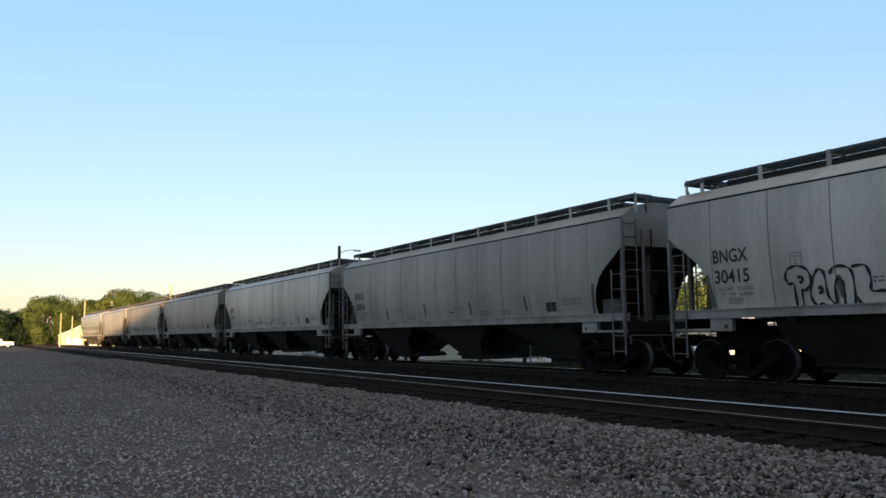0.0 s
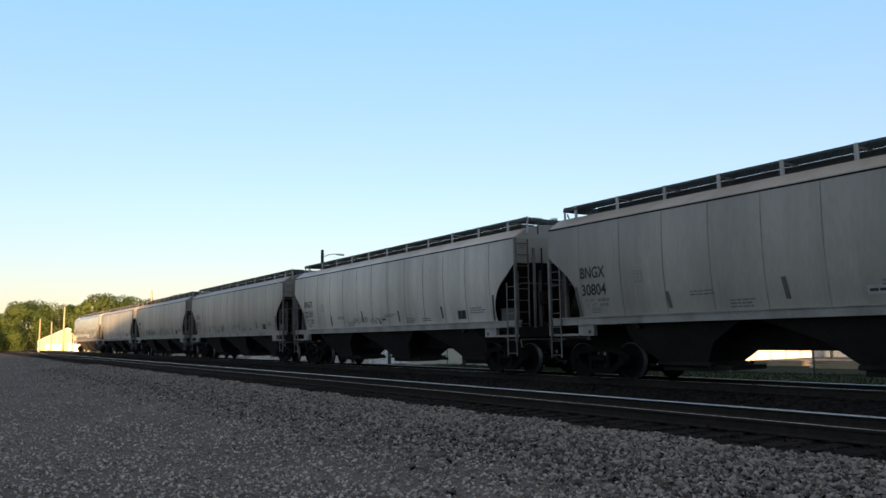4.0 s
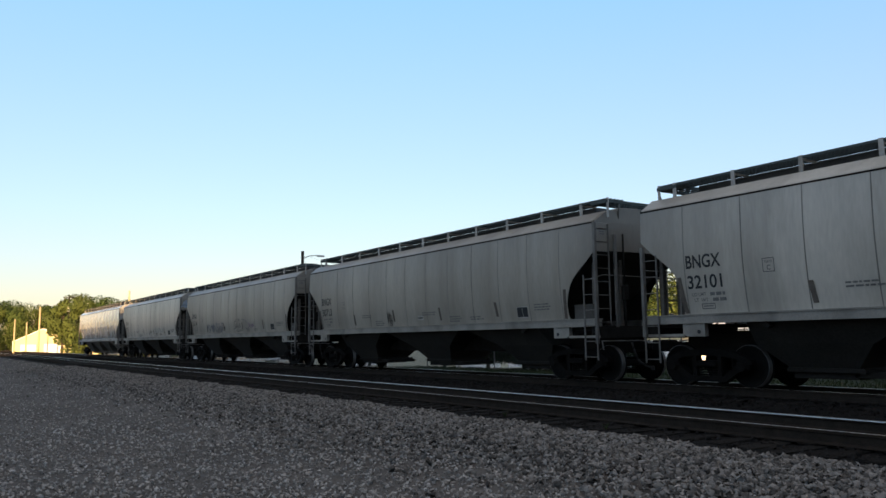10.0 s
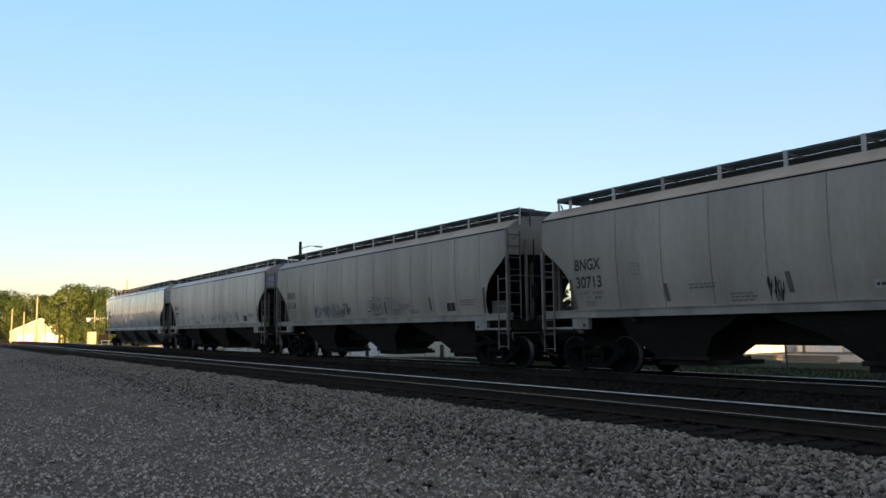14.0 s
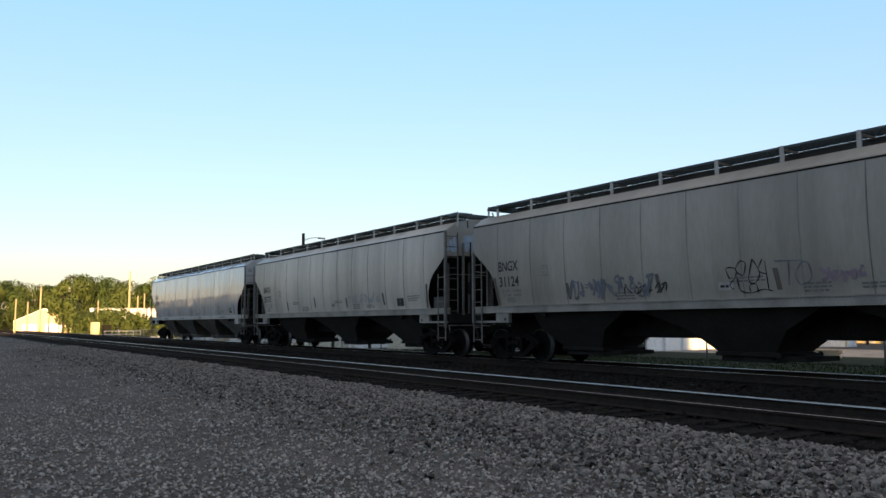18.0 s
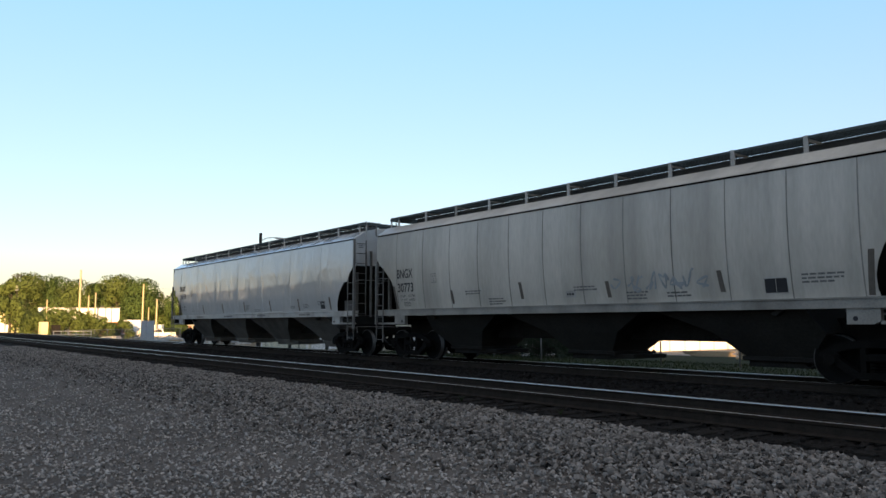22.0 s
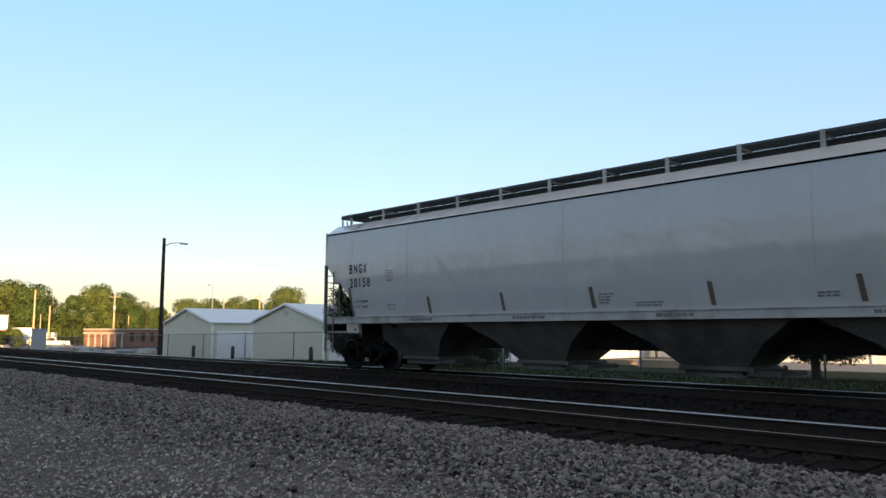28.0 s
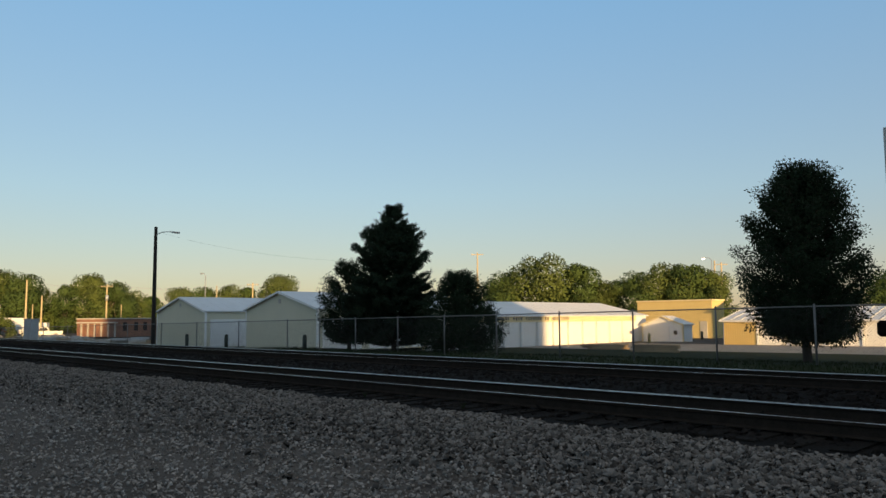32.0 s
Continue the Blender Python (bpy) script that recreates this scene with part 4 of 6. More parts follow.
def mark_grain(car, number, rg, limit, light):
    S = GRAIN
    o = -8.5
    on_side(S, "reporting_mark", fit_text("BNGX", 0.88, 0.29), 1.25 + o, 2.56, M_BLACK, car, "black stencilled letters")
    on_side(S, "car_number", fit_text(number, 0.87, 0.29), 1.26 + o, 2.12, M_BLACK, car, "black stencilled number")
    on_side(S, "load_limit_text", fit_text("LD LMT", 0.36, 0.075), 1.34 + o, 1.96, M_TEXT_FADED, car)
    on_side(S, "load_limit_value", weight(limit, 0.38), 1.80 + o, 1.96, M_TEXT_FADED, car)
    on_side(S, "light_weight_text", fit_text("LT  WT", 0.36, 0.075), 1.38 + o, 1.84, M_TEXT_FADED, car)
    on_side(S, "light_weight_value", weight(light, 0.32), 1.85 + o, 1.84, M_TEXT_FADED, car)
    e = 0.016
    on_side(S, "plate_box", quads([(0, 0.26, 0, e), (0, 0.26, 0.28 - e, 0.28), (0, e, 0, 0.28), (0.26 - e, 0.26, 0, 0.28)]), 3.09 + o, 2.35, M_TEXT_FADED, car)
    on_side(S, "plate_text", fit_text("PLATE", 0.16, 0.05), 3.14 + o, 2.53, M_TEXT_FADED, car)
    on_side(S, "plate_letter", fit_text("C", 0.08, 0.10), 3.18 + o, 2.39, M_TEXT_FADED, car)
    on_side(S, "small_placard", quads([(0, 0.34, 0, 0.02), (0, 0.34, 0.10, 0.12), (0, 0.02, 0, 0.12), (0.32, 0.34, 0, 0.12), (0.05, 0.29, 0.05, 0.075)]), 1.55 + o, 1.68, M_TEXT_FADED, car)
    # dark inspection placard in two fields
    pl = on_side(S, "inspection_placard", quads([(0, 0.22, 0, 0.27), (0.23, 0.45, 0, 0.27)]), 13.86 + o, 1.70, M_BLACK, car, "black two-field inspection placard")
    on_side(S, "placard_frame", quads([(-0.018, 0.468, -0.018, -0.004), (-0.018, 0.468, 0.274, 0.288), (-0.018, -0.004, -0.018, 0.288), (0.454, 0.468, -0.018, 0.288), (0.221, 0.229, 0, 0.27)]), 13.86 + o, 1.70, M_CAR_TRIM, pl)
    for x, h, z in ((1.14, 0.78, 1.60), (4.10, 0.42, 1.70), (7.06, 0.44, 1.76), (10.0, 0.42, 1.72), (12.95, 0.44, 1.75), (15.80, 0.80, 1.60)):
        on_side(S, "wear_patch", slanted(0.11, h * rg.uniform(0.9, 1.05), 0.13 if x < 15 else -0.08), x + o - 0.05, z, M_SCUFF, car, off=0.012)
    for x, w, n, z in ((4.7, 0.7, 2, 2.02), (5.7, 0.6, 3, 1.78), (8.9, 0.8, 2, 1.98), (10.5, 0.6, 3, 1.80), (11.6, 0.6, 2, 1.76), (14.6, 0.75, 3, 2.0)):
        on_side(S, "stencil_block", text_bars(rg, w, n, 0.035, 0.07), x + o, z, M_TEXT_FADED, car)
    bx = on_side(S, "repair_box", quads([(0, 0.34, 0, 0.16)]), 8.62 + o, 1.76, M_CAR_TRIM, car, "small white stencil box")
    on_side(S, "box_stamp", text_bars(rg, 0.24, 1, 0.05), 8.66 + o, 1.81, M_BLACK, bx, off=0.012)


def scribble(rg, w, h, n, step):
    """Loose spray-can loops, of no word."""
    paths = []
    x = 0.0
    for i in range(n):
        p = []
        cx = w * (i + 0.5) / n
        for k in range(rg.randint(4, 7)):
            p.append((cx + rg.uniform(-0.6, 0.6) * w / n, h * rg.uniform(0, 1)))
        paths.append(p)
    return stroke(paths, step)


rgm = random.Random(21)
for car, (number, limit, light) in zip(CARS[:6], (("30415", "222200", "63800"), ("30804", "", ""), ("32101", "", ""), ("30713", "", ""), ("31124", "221800", "64200"), ("30773", "221700", "64300"))):
    mark_grain(car, number, rgm, limit, light)

# bubble outline on the first car
ROUNDS = [
    [(0.00, 0.62), (0.10, 0.78), (0.42, 0.84), (0.72, 0.74), (0.80, 0.52), (0.62, 0.34), (0.50, 0.34), (0.46, 0.02), (0.28, 0.00), (0.26, 0.46), (0.10, 0.48), (0.00, 0.62)],
    [(0.78, 0.10), (0.74, 0.30), (0.90, 0.62), (1.08, 0.74), (1.22, 0.62), (1.26, 0.20), (1.40, 0.04), (1.24, -0.02), (1.06, 0.06), (0.92, 0.00), (0.78, 0.10)],
    [(1.24, 0.74), (1.46, 0.78), (1.50, 0.34), (1.64, 0.24), (1.74, 0.36), (1.72, 0.76), (1.98, 0.76), (2.04, 0.20), (1.88, 0.02), (1.52, 0.00), (1.38, 0.14)],
    [(2.02, 0.74), (2.40, 0.74), (2.52, 0.50), (2.50, 0.26), (2.86, 0.24), (2.94, 0.06), (2.70, -0.02), (2.20, 0.02), (2.08, 0.16)],
    [(0.40, 0.60), (0.52, 0.62), (0.54, 0.52), (0.44, 0.50)],
    [(1.00, 0.34), (1.08, 0.40), (1.10, 0.28), (1.00, 0.28)]]
on_side(GRAIN, "spray_outline", stroke([[(x * 0.68, (0.76 - y if k == 2 else y) * 0.96) for x, y in p] for k, p in enumerate(ROUNDS)], 0.06), 2.95 - 8.5, 1.55, M_SPRAY, CARS[0], "black bubble-style spray outline", off=0.014)
on_side(GRAIN, "spray_tag", scribble(rgm, 1.35, 0.22, 11, 0.018), 6.15 - 8.5, 1.74, M_SPRAY, CARS[2], "thin black spray scribbles", off=0.014)
on_side(GRAIN, "spray_tag", scribble(rgm, 0.95, 0.26, 7, 0.022), 7.70 - 8.5, 1.66, M_SPRAY, CARS[2], "thin black spray scribbles", off=0.014)
on_side(GRAIN, "spray_tag", scribble(rgm, 0.36, 0.52, 6, 0.022), 6.55 - 8.5, 1.60, M_SPRAY, CARS[3], "small upright black spray tag", off=0.014)
on_side(GRAIN, "faded_spray", scribble(rgm, 2.9, 0.55, 12, 0.06), 4.0 - 8.5, 1.66, M_SPRAY_FADED, CARS[4], "faded blue-grey spray lettering", off=0.014)
on_side(GRAIN, "spray_tag", scribble(rgm, 1.3, 0.30, 6, 0.035), 6.0 - 8.5, 1.72, M_SPRAY, CARS[4], "thin dark spray scribbles", off=0.016)
on_side(GRAIN, "spray_sketch", stroke([[(0.05, 0.30), (0.0, 0.52), (0.22, 0.50), (0.20, 0.34), (0.05, 0.18), (0.12, 0.08)], [(0.34, 0.66), (0.22, 0.48), (0.38, 0.36), (0.46, 0.60), (0.34, 0.66)],
    [(0.62, 0.68), (0.50, 0.26), (0.64, 0.20), (0.76, 0.40), (0.62, 0.68)], [(0.84, 0.66), (0.74, 0.44), (0.90, 0.36)], [(0.92, 0.04), (0.90, 0.62)], [(0.24, 0.30), (0.28, 0.06), (0.52, 0.0), (0.80, 0.06), (1.0, 0.02)], [(0.50, 0.02), (0.52, 0.16), (0.66, 0.16), (0.68, 0.0)]], 0.026),
    8.85 - 8.5, 1.68, M_SPRAY, CARS[4], "thin black spray sketch", off=0.015)
on_side(GRAIN, "spray_loop", stroke([[(0.0, 0.52), (0.55, 0.50)], [(0.30, 0.50), (0.26, 0.04)], [(0.58, 0.48), (0.42, 0.26), (0.50, 0.04), (0.72, 0.14), (0.70, 0.42), (0.58, 0.48)]], 0.03), 9.95 - 8.5, 1.76, M_SPRAY_FADED, CARS[4], "faded grey spray loops", off=0.015)
on_side(GRAIN, "faded_spray", scribble(rgm, 0.85, 0.34, 5, 0.07), 10.85 - 8.5, 1.78, M_SPRAY_PURPLE, CARS[4], "faded purple spray paint", off=0.015)
on_side(GRAIN, "faded_spray", scribble(rgm, 2.6, 0.45, 8, 0.05), 10.1 - 8.5, 1.80, M_SPRAY_FAINT, CARS[5], "faint blue spray paint", off=0.014)
# painted end sheet and corner panel of the last grain car
def on_end(name, me, y0, z0, material, label):
    for v in me.vertices:
        y, z = y0 + v.co.x, z0 + v.co.y
        flat = 0.018 if y < -1.10 else 0.010
        v.co = (8.5 + flat + 0.09 * max(0, 1 - (y / 1.12) ** 2) + 2 * v.co.z, y, z)
    me.materials.append(material)
    part(name, me, None, CARS[5], label)


on_end("end_spray", scribble(rgm, 0.36, 0.50, 5, 0.07), -1.50, 3.38, M_SPRAY_BLUE, "pale blue spray paint on the corner panel")
on_end("end_spray", scribble(rgm, 0.75, 0.60, 7, 0.09), -0.98, 3.36, M_SPRAY_BLUE, "pale blue spray paint on the end sheet")
on_end("end_spray", scribble(rgm, 1.2, 0.62, 8, 0.10), -0.15, 3.34, M_SPRAY_PINK, "dusty pink spray paint on the end sheet")

S, o, car = SMOOTH, -9.8, CARS[6]
on_side(S, "reporting_mark", spaced("BNGX", 0.82, 0.27, 0.07), 1.22 + o, 2.84, M_BLACK, car, "widely spaced black letters")
on_side(S, "car_number", spaced("20158", 0.95, 0.27, 0.055), 1.24 + o, 2.43, M_BLACK, car, "widely spaced black number")
on_side(S, "load_limit_text", fit_text("LD LMT", 0.30, 0.075), 1.36 + o, 1.98, M_TEXT_FADED, car)
on_side(S, "load_limit_value", weight("216900", 0.32), 1.72 + o, 1.98, M_BLACK, car)
on_side(S, "light_weight_text", fit_text("LT WT", 0.28, 0.075), 1.38 + o, 1.82, M_TEXT_FADED, car)
on_side(S, "light_weight_value", weight("69100", 0.26), 1.78 + o, 1.82, M_BLACK, car)
e = 0.014
on_side(S, "plate_box", quads([(0, 0.27, 0, e), (0, 0.27, 0.29 - e, 0.29), (0, e, 0, 0.29), (0.27 - e, 0.27, 0, 0.29)]), 2.92 + o, 2.56, M_BLACK, car)
on_side(S, "plate_text", fit_text("PLATE", 0.16, 0.05), 2.97 + o, 2.75, M_BLACK, car)
on_side(S, "plate_letter", fit_text("C", 0.09, 0.11), 3.01 + o, 2.60, M_BLACK, car)
on_side(S, "small_placard", quads([(0, 0.30, 0, 0.02), (0, 0.30, 0.12, 0.14), (0, 0.016, 0, 0.14), (0.284, 0.30, 0, 0.14)]), 2.92 + o, 1.76, M_TEXT_FADED, car)
for x, h, z in ((1.20, 0.82, 1.62), (4.56, 0.44, 1.62), (7.16, 0.44, 1.64), (9.76, 0.46, 1.64), (12.5, 0.46, 1.64), (15.15, 0.46, 1.64), (17.7, 0.46, 1.64)):
    on_side(S, "rust_patch", slanted(0.10, h, 0.12), x + o + 0.05, z, M_RUST, car, "rust-brown upright patch", off=0.012)
for x, w, n, z in ((10.0, 0.3, 4, 1.92), (10.9, 0.6, 2, 1.72), (14.5, 0.35, 2, 1.80), (15.6, 0.4, 3, 1.85), (16.8, 0.6, 3, 1.95)):
    on_side(S, "stencil_block", text_bars(rgm, w, n, 0.03, 0.06), x + o, z, M_TEXT_FADED, car)
for x in (3.9, 7.6, 11.4, 15.4):
    me = text_bars(rgm, 0.95, 1, 0.06)
    for v in me.vertices:
        v.co = (x + o + v.co.x, -1.583, 1.44 + v.co.y)
    me.materials.append(M_TEXT_FADED)
    part("sill_stencil", me, None, car)
# hand brake wheel, placard and warning square
bm = B()
R0 = 0.25
for i in range(20):
    a, b = 2 * math.pi * i / 20, 2 * math.pi * (i + 1) / 20
    cyl(bm, (0, R0 * math.cos(a), R0 * math.sin(a)), (0, R0 * math.cos(b), R0 * math.sin(b)), 0.02, seg=6, caps=False)
for i in range(6):
    a = 2 * math.pi * i / 6
    cyl(bm, (0, 0, 0), (0.03, R0 * math.cos(a), R0 * math.sin(a)), 0.014, seg=5, caps=False)
cyl(bm, (-0.02, 0, 0), (0.22, 0, 0), 0.05, seg=8)
box(bm, 0.18, 0.36, -0.10, 0.16, -0.20, 0.20, 0.04)
box(bm, 0.22, 0.32, -0.06, 0.10, -0.62, -0.18, 0.02)
part("brake_wheel", bm, M_TRUCK, car, "dark spoked hand brake wheel", m=pose(-9.8 + 0.60, -1.20, 2.15))
pl = on_side(S, "inspection_placard", quads([(0, 0.34, 0, 0.27)]), 17.02 + o, 1.68, M_BLACK, car, "black inspection placard with a white edge")
on_side(S, "placard_frame", quads([(-0.02, 0.36, -0.045, -0.008), (-0.02, 0.36, 0.276, 0.29), (-0.02, -0.006, -0.045, 0.29), (0.346, 0.36, -0.045, 0.29)]), 17.02 + o, 1.68, M_CAR_TRIM, pl)
for k in range(3):
    on_side(S, "placard_line", quads([(0.03 + 0.11 * k, 0.10 + 0.11 * k, 0.17, 0.20)]), 17.02 + o, 1.68, M_CAR_TRIM, pl, off=0.0125)

# ---- what shades the yard: two tall plain blocks added out of view to the east ----
bm = B()
box(bm, 36, 70, -90, -20, -1, 14.3)
box(bm, 36.5, 69.5, -20, 8.2, -1, 19.5)
tagged(part("wall_east", bm, M_REAR), "tall plain grey block added beyond the lot to shade the yard", "building", kind="structure")


# ---- buildings behind the tracks ----
def gable_building(name, label, category, x0, x1, y0, y1, zg, eave, peak, wall_m, roof_m, trim_m, side_m=None, group="", over=0.18):
    """A metal building with its ridge along y: four wall panels, ribs, roof slabs and trim."""
    b = tagged(empty(name, pose((x0 + x1) / 2, y0, zg)), label, category, group)
    w, d, e, p = (x1 - x0) / 2, y1 - y0, eave - zg, peak - zg
    side_m = side_m or wall_m
    for y, nm in ((0, "front_wall"), (d, "rear_wall")):
        bm = B()
        prism(bm, [(-w, 0), (w, 0), (w, e), (0, p), (-w, e)], y - (0.1 if y else 0), y + (0 if y else 0.1))
        bmesh.ops.recalc_face_normals(bm, faces=bm.faces)
        wl = part(nm, bm, wall_m, b)
        if not y:
            n = int(2 * w / 0.6)
            for i in range(1, n):
                x = -w + 2 * w * i / n
                bm = B()
                top = e + (p - e) * (1 - abs(x) / w) - 0.03
                box(bm, x - 0.012, x + 0.012, -0.005, 0.0, 0.02, top)
                part("siding_rib", bm, wall_m, wl)
    for s in (-1, 1):
        bm = B()
        box(bm, min(s * w, s * (w - 0.1)), max(s * w, s * (w - 0.1)), 0.1, d - 0.1, 0, e)
        part("side_wall", bm, side_m, b)
        bm = B()
        k = (p - e) / w
        loft(bm, [[(s * (w + over), y, e - over * k), (s * (w + over), y, e - over * k + 0.09), (0, y, p + 0.09), (0, y, p)] for y in (-over, d + over)])
        bmesh.ops.recalc_face_normals(bm, faces=bm.faces)
        rf = part("roof_slope", bm, roof_m, b)
        n = int(d / 0.9)
        for i in range(n + 1):
            y = -over + (d + 2 * over) * i / n
            bm = B()
            loft(bm, [[(s * (w + over), y + dy, e - over * k + 0.09), (s * (w + over), y + dy, e - over * k + 0.10), (0, y + dy, p + 0.10), (0, y + dy, p + 0.09)] for dy in (-0.02, 0.02)])
            bmesh.ops.recalc_face_normals(bm, faces=bm.faces)
            part("roof_seam", bm, roof_m, rf)
        bm = B()
        box(bm, s * w - 0.06, s * w + 0.06, -0.03, 0.14, 0, e, 0.01)
        part("corner_trim", bm, trim_m, b)
        bm = B()
        loft(bm, [[(s * (w + over), -over - 0.02 * f, e - over * k - 0.06), (s * (w + over), -over - 0.02 * f, e - over * k + 0.08), (0, -over - 0.02 * f, p + 0.08), (0, -over - 0.02 * f, p - 0.06)] for f in (0, 2)])
        bmesh.ops.recalc_face_normals(bm, faces=bm.faces)
        part("rake_trim", bm, trim_m, b)
    return b


def roll_door(parent, m, w, h, name="garage_door", mat_d=None, handle=True):
    """A sectional door of ribbed panels in a frame, facing -y of its own pose."""
    bm = B()
    for s in (-1, 1):
        box(bm, s * (w / 2 + 0.05) - 0.05, s * (w / 2 + 0.05) + 0.05, -0.04, 0.03, 0, h + 0.08)
    box(bm, -w / 2 - 0.1, w / 2 + 0.1, -0.04, 0.03, h, h + 0.1)
    fr = part("door_frame", bm, M_WHITE, parent, m=m)
    n = 7
    bm = B()
    for i in range(n):
        box(bm, -w / 2, w / 2, -0.02, 0.02, h * i / n + 0.008, h * (i + 1) / n - 0.008, 0.006)
    if handle:
        box(bm, -0.06, 0.06, -0.045, -0.02, h * 0.42, h * 0.45)
    return part(name, bm, mat_d or M_WHITE, fr)


# tan sheds with white doors on their east side
SHEDS = ((-67.6, -58.6, 2.42, 3.62), (-52.1, -42.9, 2.42, 3.62))
for k, (x0, x1, e, p) in enumerate(SHEDS):
    zg = ground_z((x0 + x1) / 2, 30.0) - 0.1
    sh = gable_building("shed", "tan metal shed with pale roof and white trim behind the fence", "shed", x0, x1, 30.0, 46.0, zg, e, p, M_TAN, M_ROOF, M_WHITE, M_TAN, "tan sheds")
    w = (x1 - x0) / 2
    for j, y in enumerate((2.1, 6.1, 10.1, 14.0)):
        roll_door(sh, pose(w + 0.03, y, 0.05, 0, 0, 90), 3.1, 2.15)
    # gable vent
    bm = B()
    cyl(bm, (0, -0.03, p - zg - 0.62), (0, 0.0, p - zg - 0.62), 0.17, seg=14)
    for i in range(4):
        box(bm, -0.13, 0.13, -0.05, -0.03, p - zg - 0.74 + i * 0.07, p - zg - 0.72 + i * 0.07)
    part("gable_vent", bm, M_CONC, sh)

# white storage building whose doors face east
ws = gable_building("storage_building", "long white storage building with cream fascia and ribbed doors", "storage building", -55.0, -43.3, 40.0, 72.0, -0.95, 1.85, 3.2, M_WHITE, M_ROOF_WHITE, M_YELLOW_LT, M_WHITE, "storage buildings")
bm = B()
box(bm, 5.85, 5.90, 0, 30, 2.28, 2.86)
part("fascia", bm, M_YELLOW_LT, ws, "cream fascia board")
for i in range(13):
    roll_door(ws, pose(5.88, 1.3 + i * 2.26, 0.02, 0, 0, 90), 1.75, 2.12)
    bm = B()
    box(bm, 5.86, 6.12, 0.1 + i * 2.26, 0.26 + i * 2.26, 0, 2.28)
    part("pilaster", bm, M_WHITE, ws)
bm = B()
rg = random.Random(5)
y = 8.2
for n in (6, 4, 7, 2, 3, 4):
    for i in range(n):
        hgt = rg.uniform(0.24, 0.30)
        bm = B()
        box(bm, 5.90, 5.915, y, y + rg.uniform(0.14, 0.24), 2.45, 2.45 + hgt)
        part("sign_letter", bm, M_TEXT_FADED, ws)
        y += 0.32
    y += 0.42

# smaller white building with its gable to the tracks
ws2 = gable_building("storage_building", "small white gabled storage building with a walk door", "storage building", -42.7, -38.2, 70.3, 72.2, -0.95, 0.95, 1.75, M_WHITE, M_ROOF_WHITE, M_YELLOW_LT, M_WHITE, "storage buildings")
roll_door(ws2, pose(-0.25, -0.03, 0.02), 1.8, 1.6)
bm = B()
box(bm, 1.25, 1.65, -0.05, 0.0, 0.9, 1.3, 0.01)
part("window", bm, M_DARK, ws2)

# yellow block building
yb = tagged(empty("yellow_building", pose(-47.35, 85, -0.9)), "flat-roofed yellow painted block building", "building")
bm = B()
box(bm, -4.95, 4.95, 0, 3, 0, 4.5, 0.02)
part("wall", bm, M_YELLOW, yb)
bm = B()
box(bm, -5.05, 5.05, -0.1, 3.1, 4.5, 4.66, 0.02)
part("parapet_cap", bm, M_YELLOW_LT, yb)
for x in (-3.0, -0.8, 2.2):
    bm = B()
    box(bm, x - 0.02, x + 0.02, -0.012, 0.0, 0.02, 4.48)
    part("wall_joint", bm, M_YELLOW, yb)
bm = B()
box(bm, 3.4, 4.3, -0.06, 0.0, 0.05, 2.1, 0.01)
part("door", bm, M_CONC, yb)

# second storage building, long side to the tracks
s3 = tagged(empty("storage_building", pose(-31.0, 64, -0.95)), "white storage building with a yellow ribbed end bay", "storage building", "storage buildings")
bm = B()
box(bm, 0, 26, 0, 9, 0, 2.3, 0.02)
part("wall", bm, M_WHITE, s3)
bm = B()
loft(bm, [[(x, -0.35, 2.18), (x, -0.35, 2.32), (x, 4.5, 3.4), (x, 9.35, 2.32), (x, 9.35, 2.18), (x, 4.5, 3.26)] for x in (-0.2, 26.2)])
bmesh.ops.recalc_face_normals(bm, faces=bm.faces)
rf = part("roof_slope", bm, M_ROOF_WHITE, s3)
for i in range(30):
    bm = B()
    x = -0.1 + i * 0.9
    loft(bm, [[(x + dx, -0.36, 2.32), (x + dx, -0.36, 2.36), (x + dx, 4.5, 3.44), (x + dx, 4.5, 3.40)] for dx in (0, 0.05)])
    bmesh.ops.recalc_face_normals(bm, faces=bm.faces)
    part("roof_seam", bm, M_ROOF_WHITE, rf)
bay = B()
box(bay, 0.1, 2.95, -0.04, 0.0, 0.05, 2.15)
bay = part("ribbed_panel", bay, M_YELLOW, s3, "yellow ribbed metal panel")
for i in range(14):
    bm = B()
    box(bm, 0.14 + i * 0.2, 0.22 + i * 0.2, -0.075, -0.04, 0.05, 2.15)
    part("rib", bm, M_YELLOW, bay)
for i in range(8):
    x = 4.4 + i * 2.7
    roll_door(s3, pose(x, -0.03, 0.03), 2.2, 2.0)
    bm = B()
    box(bm, x - 1.42, x - 1.26, -0.14, 0.0, 0, 2.2)
    part("pilaster", bm, M_WHITE, s3)

# red building beyond it
rb = tagged(empty("red_building", pose(-20.8, 76, -0.9)), "red metal-sided building with a white window", "building")
bm = B()
box(bm, 0, 14, 0, 8, 0, 5.2, 0.02)
part("wall", bm, M_RED, rb)
bm = B()
loft(bm, [[(x, -0.3, 5.15), (x, -0.3, 5.3), (x, 4, 6.6), (x, 8.3, 5.3), (x, 8.3, 5.15), (x, 4, 6.45)] for x in (-0.3, 14.3)])
bmesh.ops.recalc_face_normals(bm, faces=bm.faces)
part("roof", bm, M_RED, rb)
bm = B()
box(bm, 0.5, 1.3, -0.05, 0.0, 3.2, 4.2, 0.01)
wd = part("window_frame", bm, M_WHITE, rb)
bm = B()
box(bm, 0.58, 1.22, -0.06, -0.05, 3.28, 4.12)
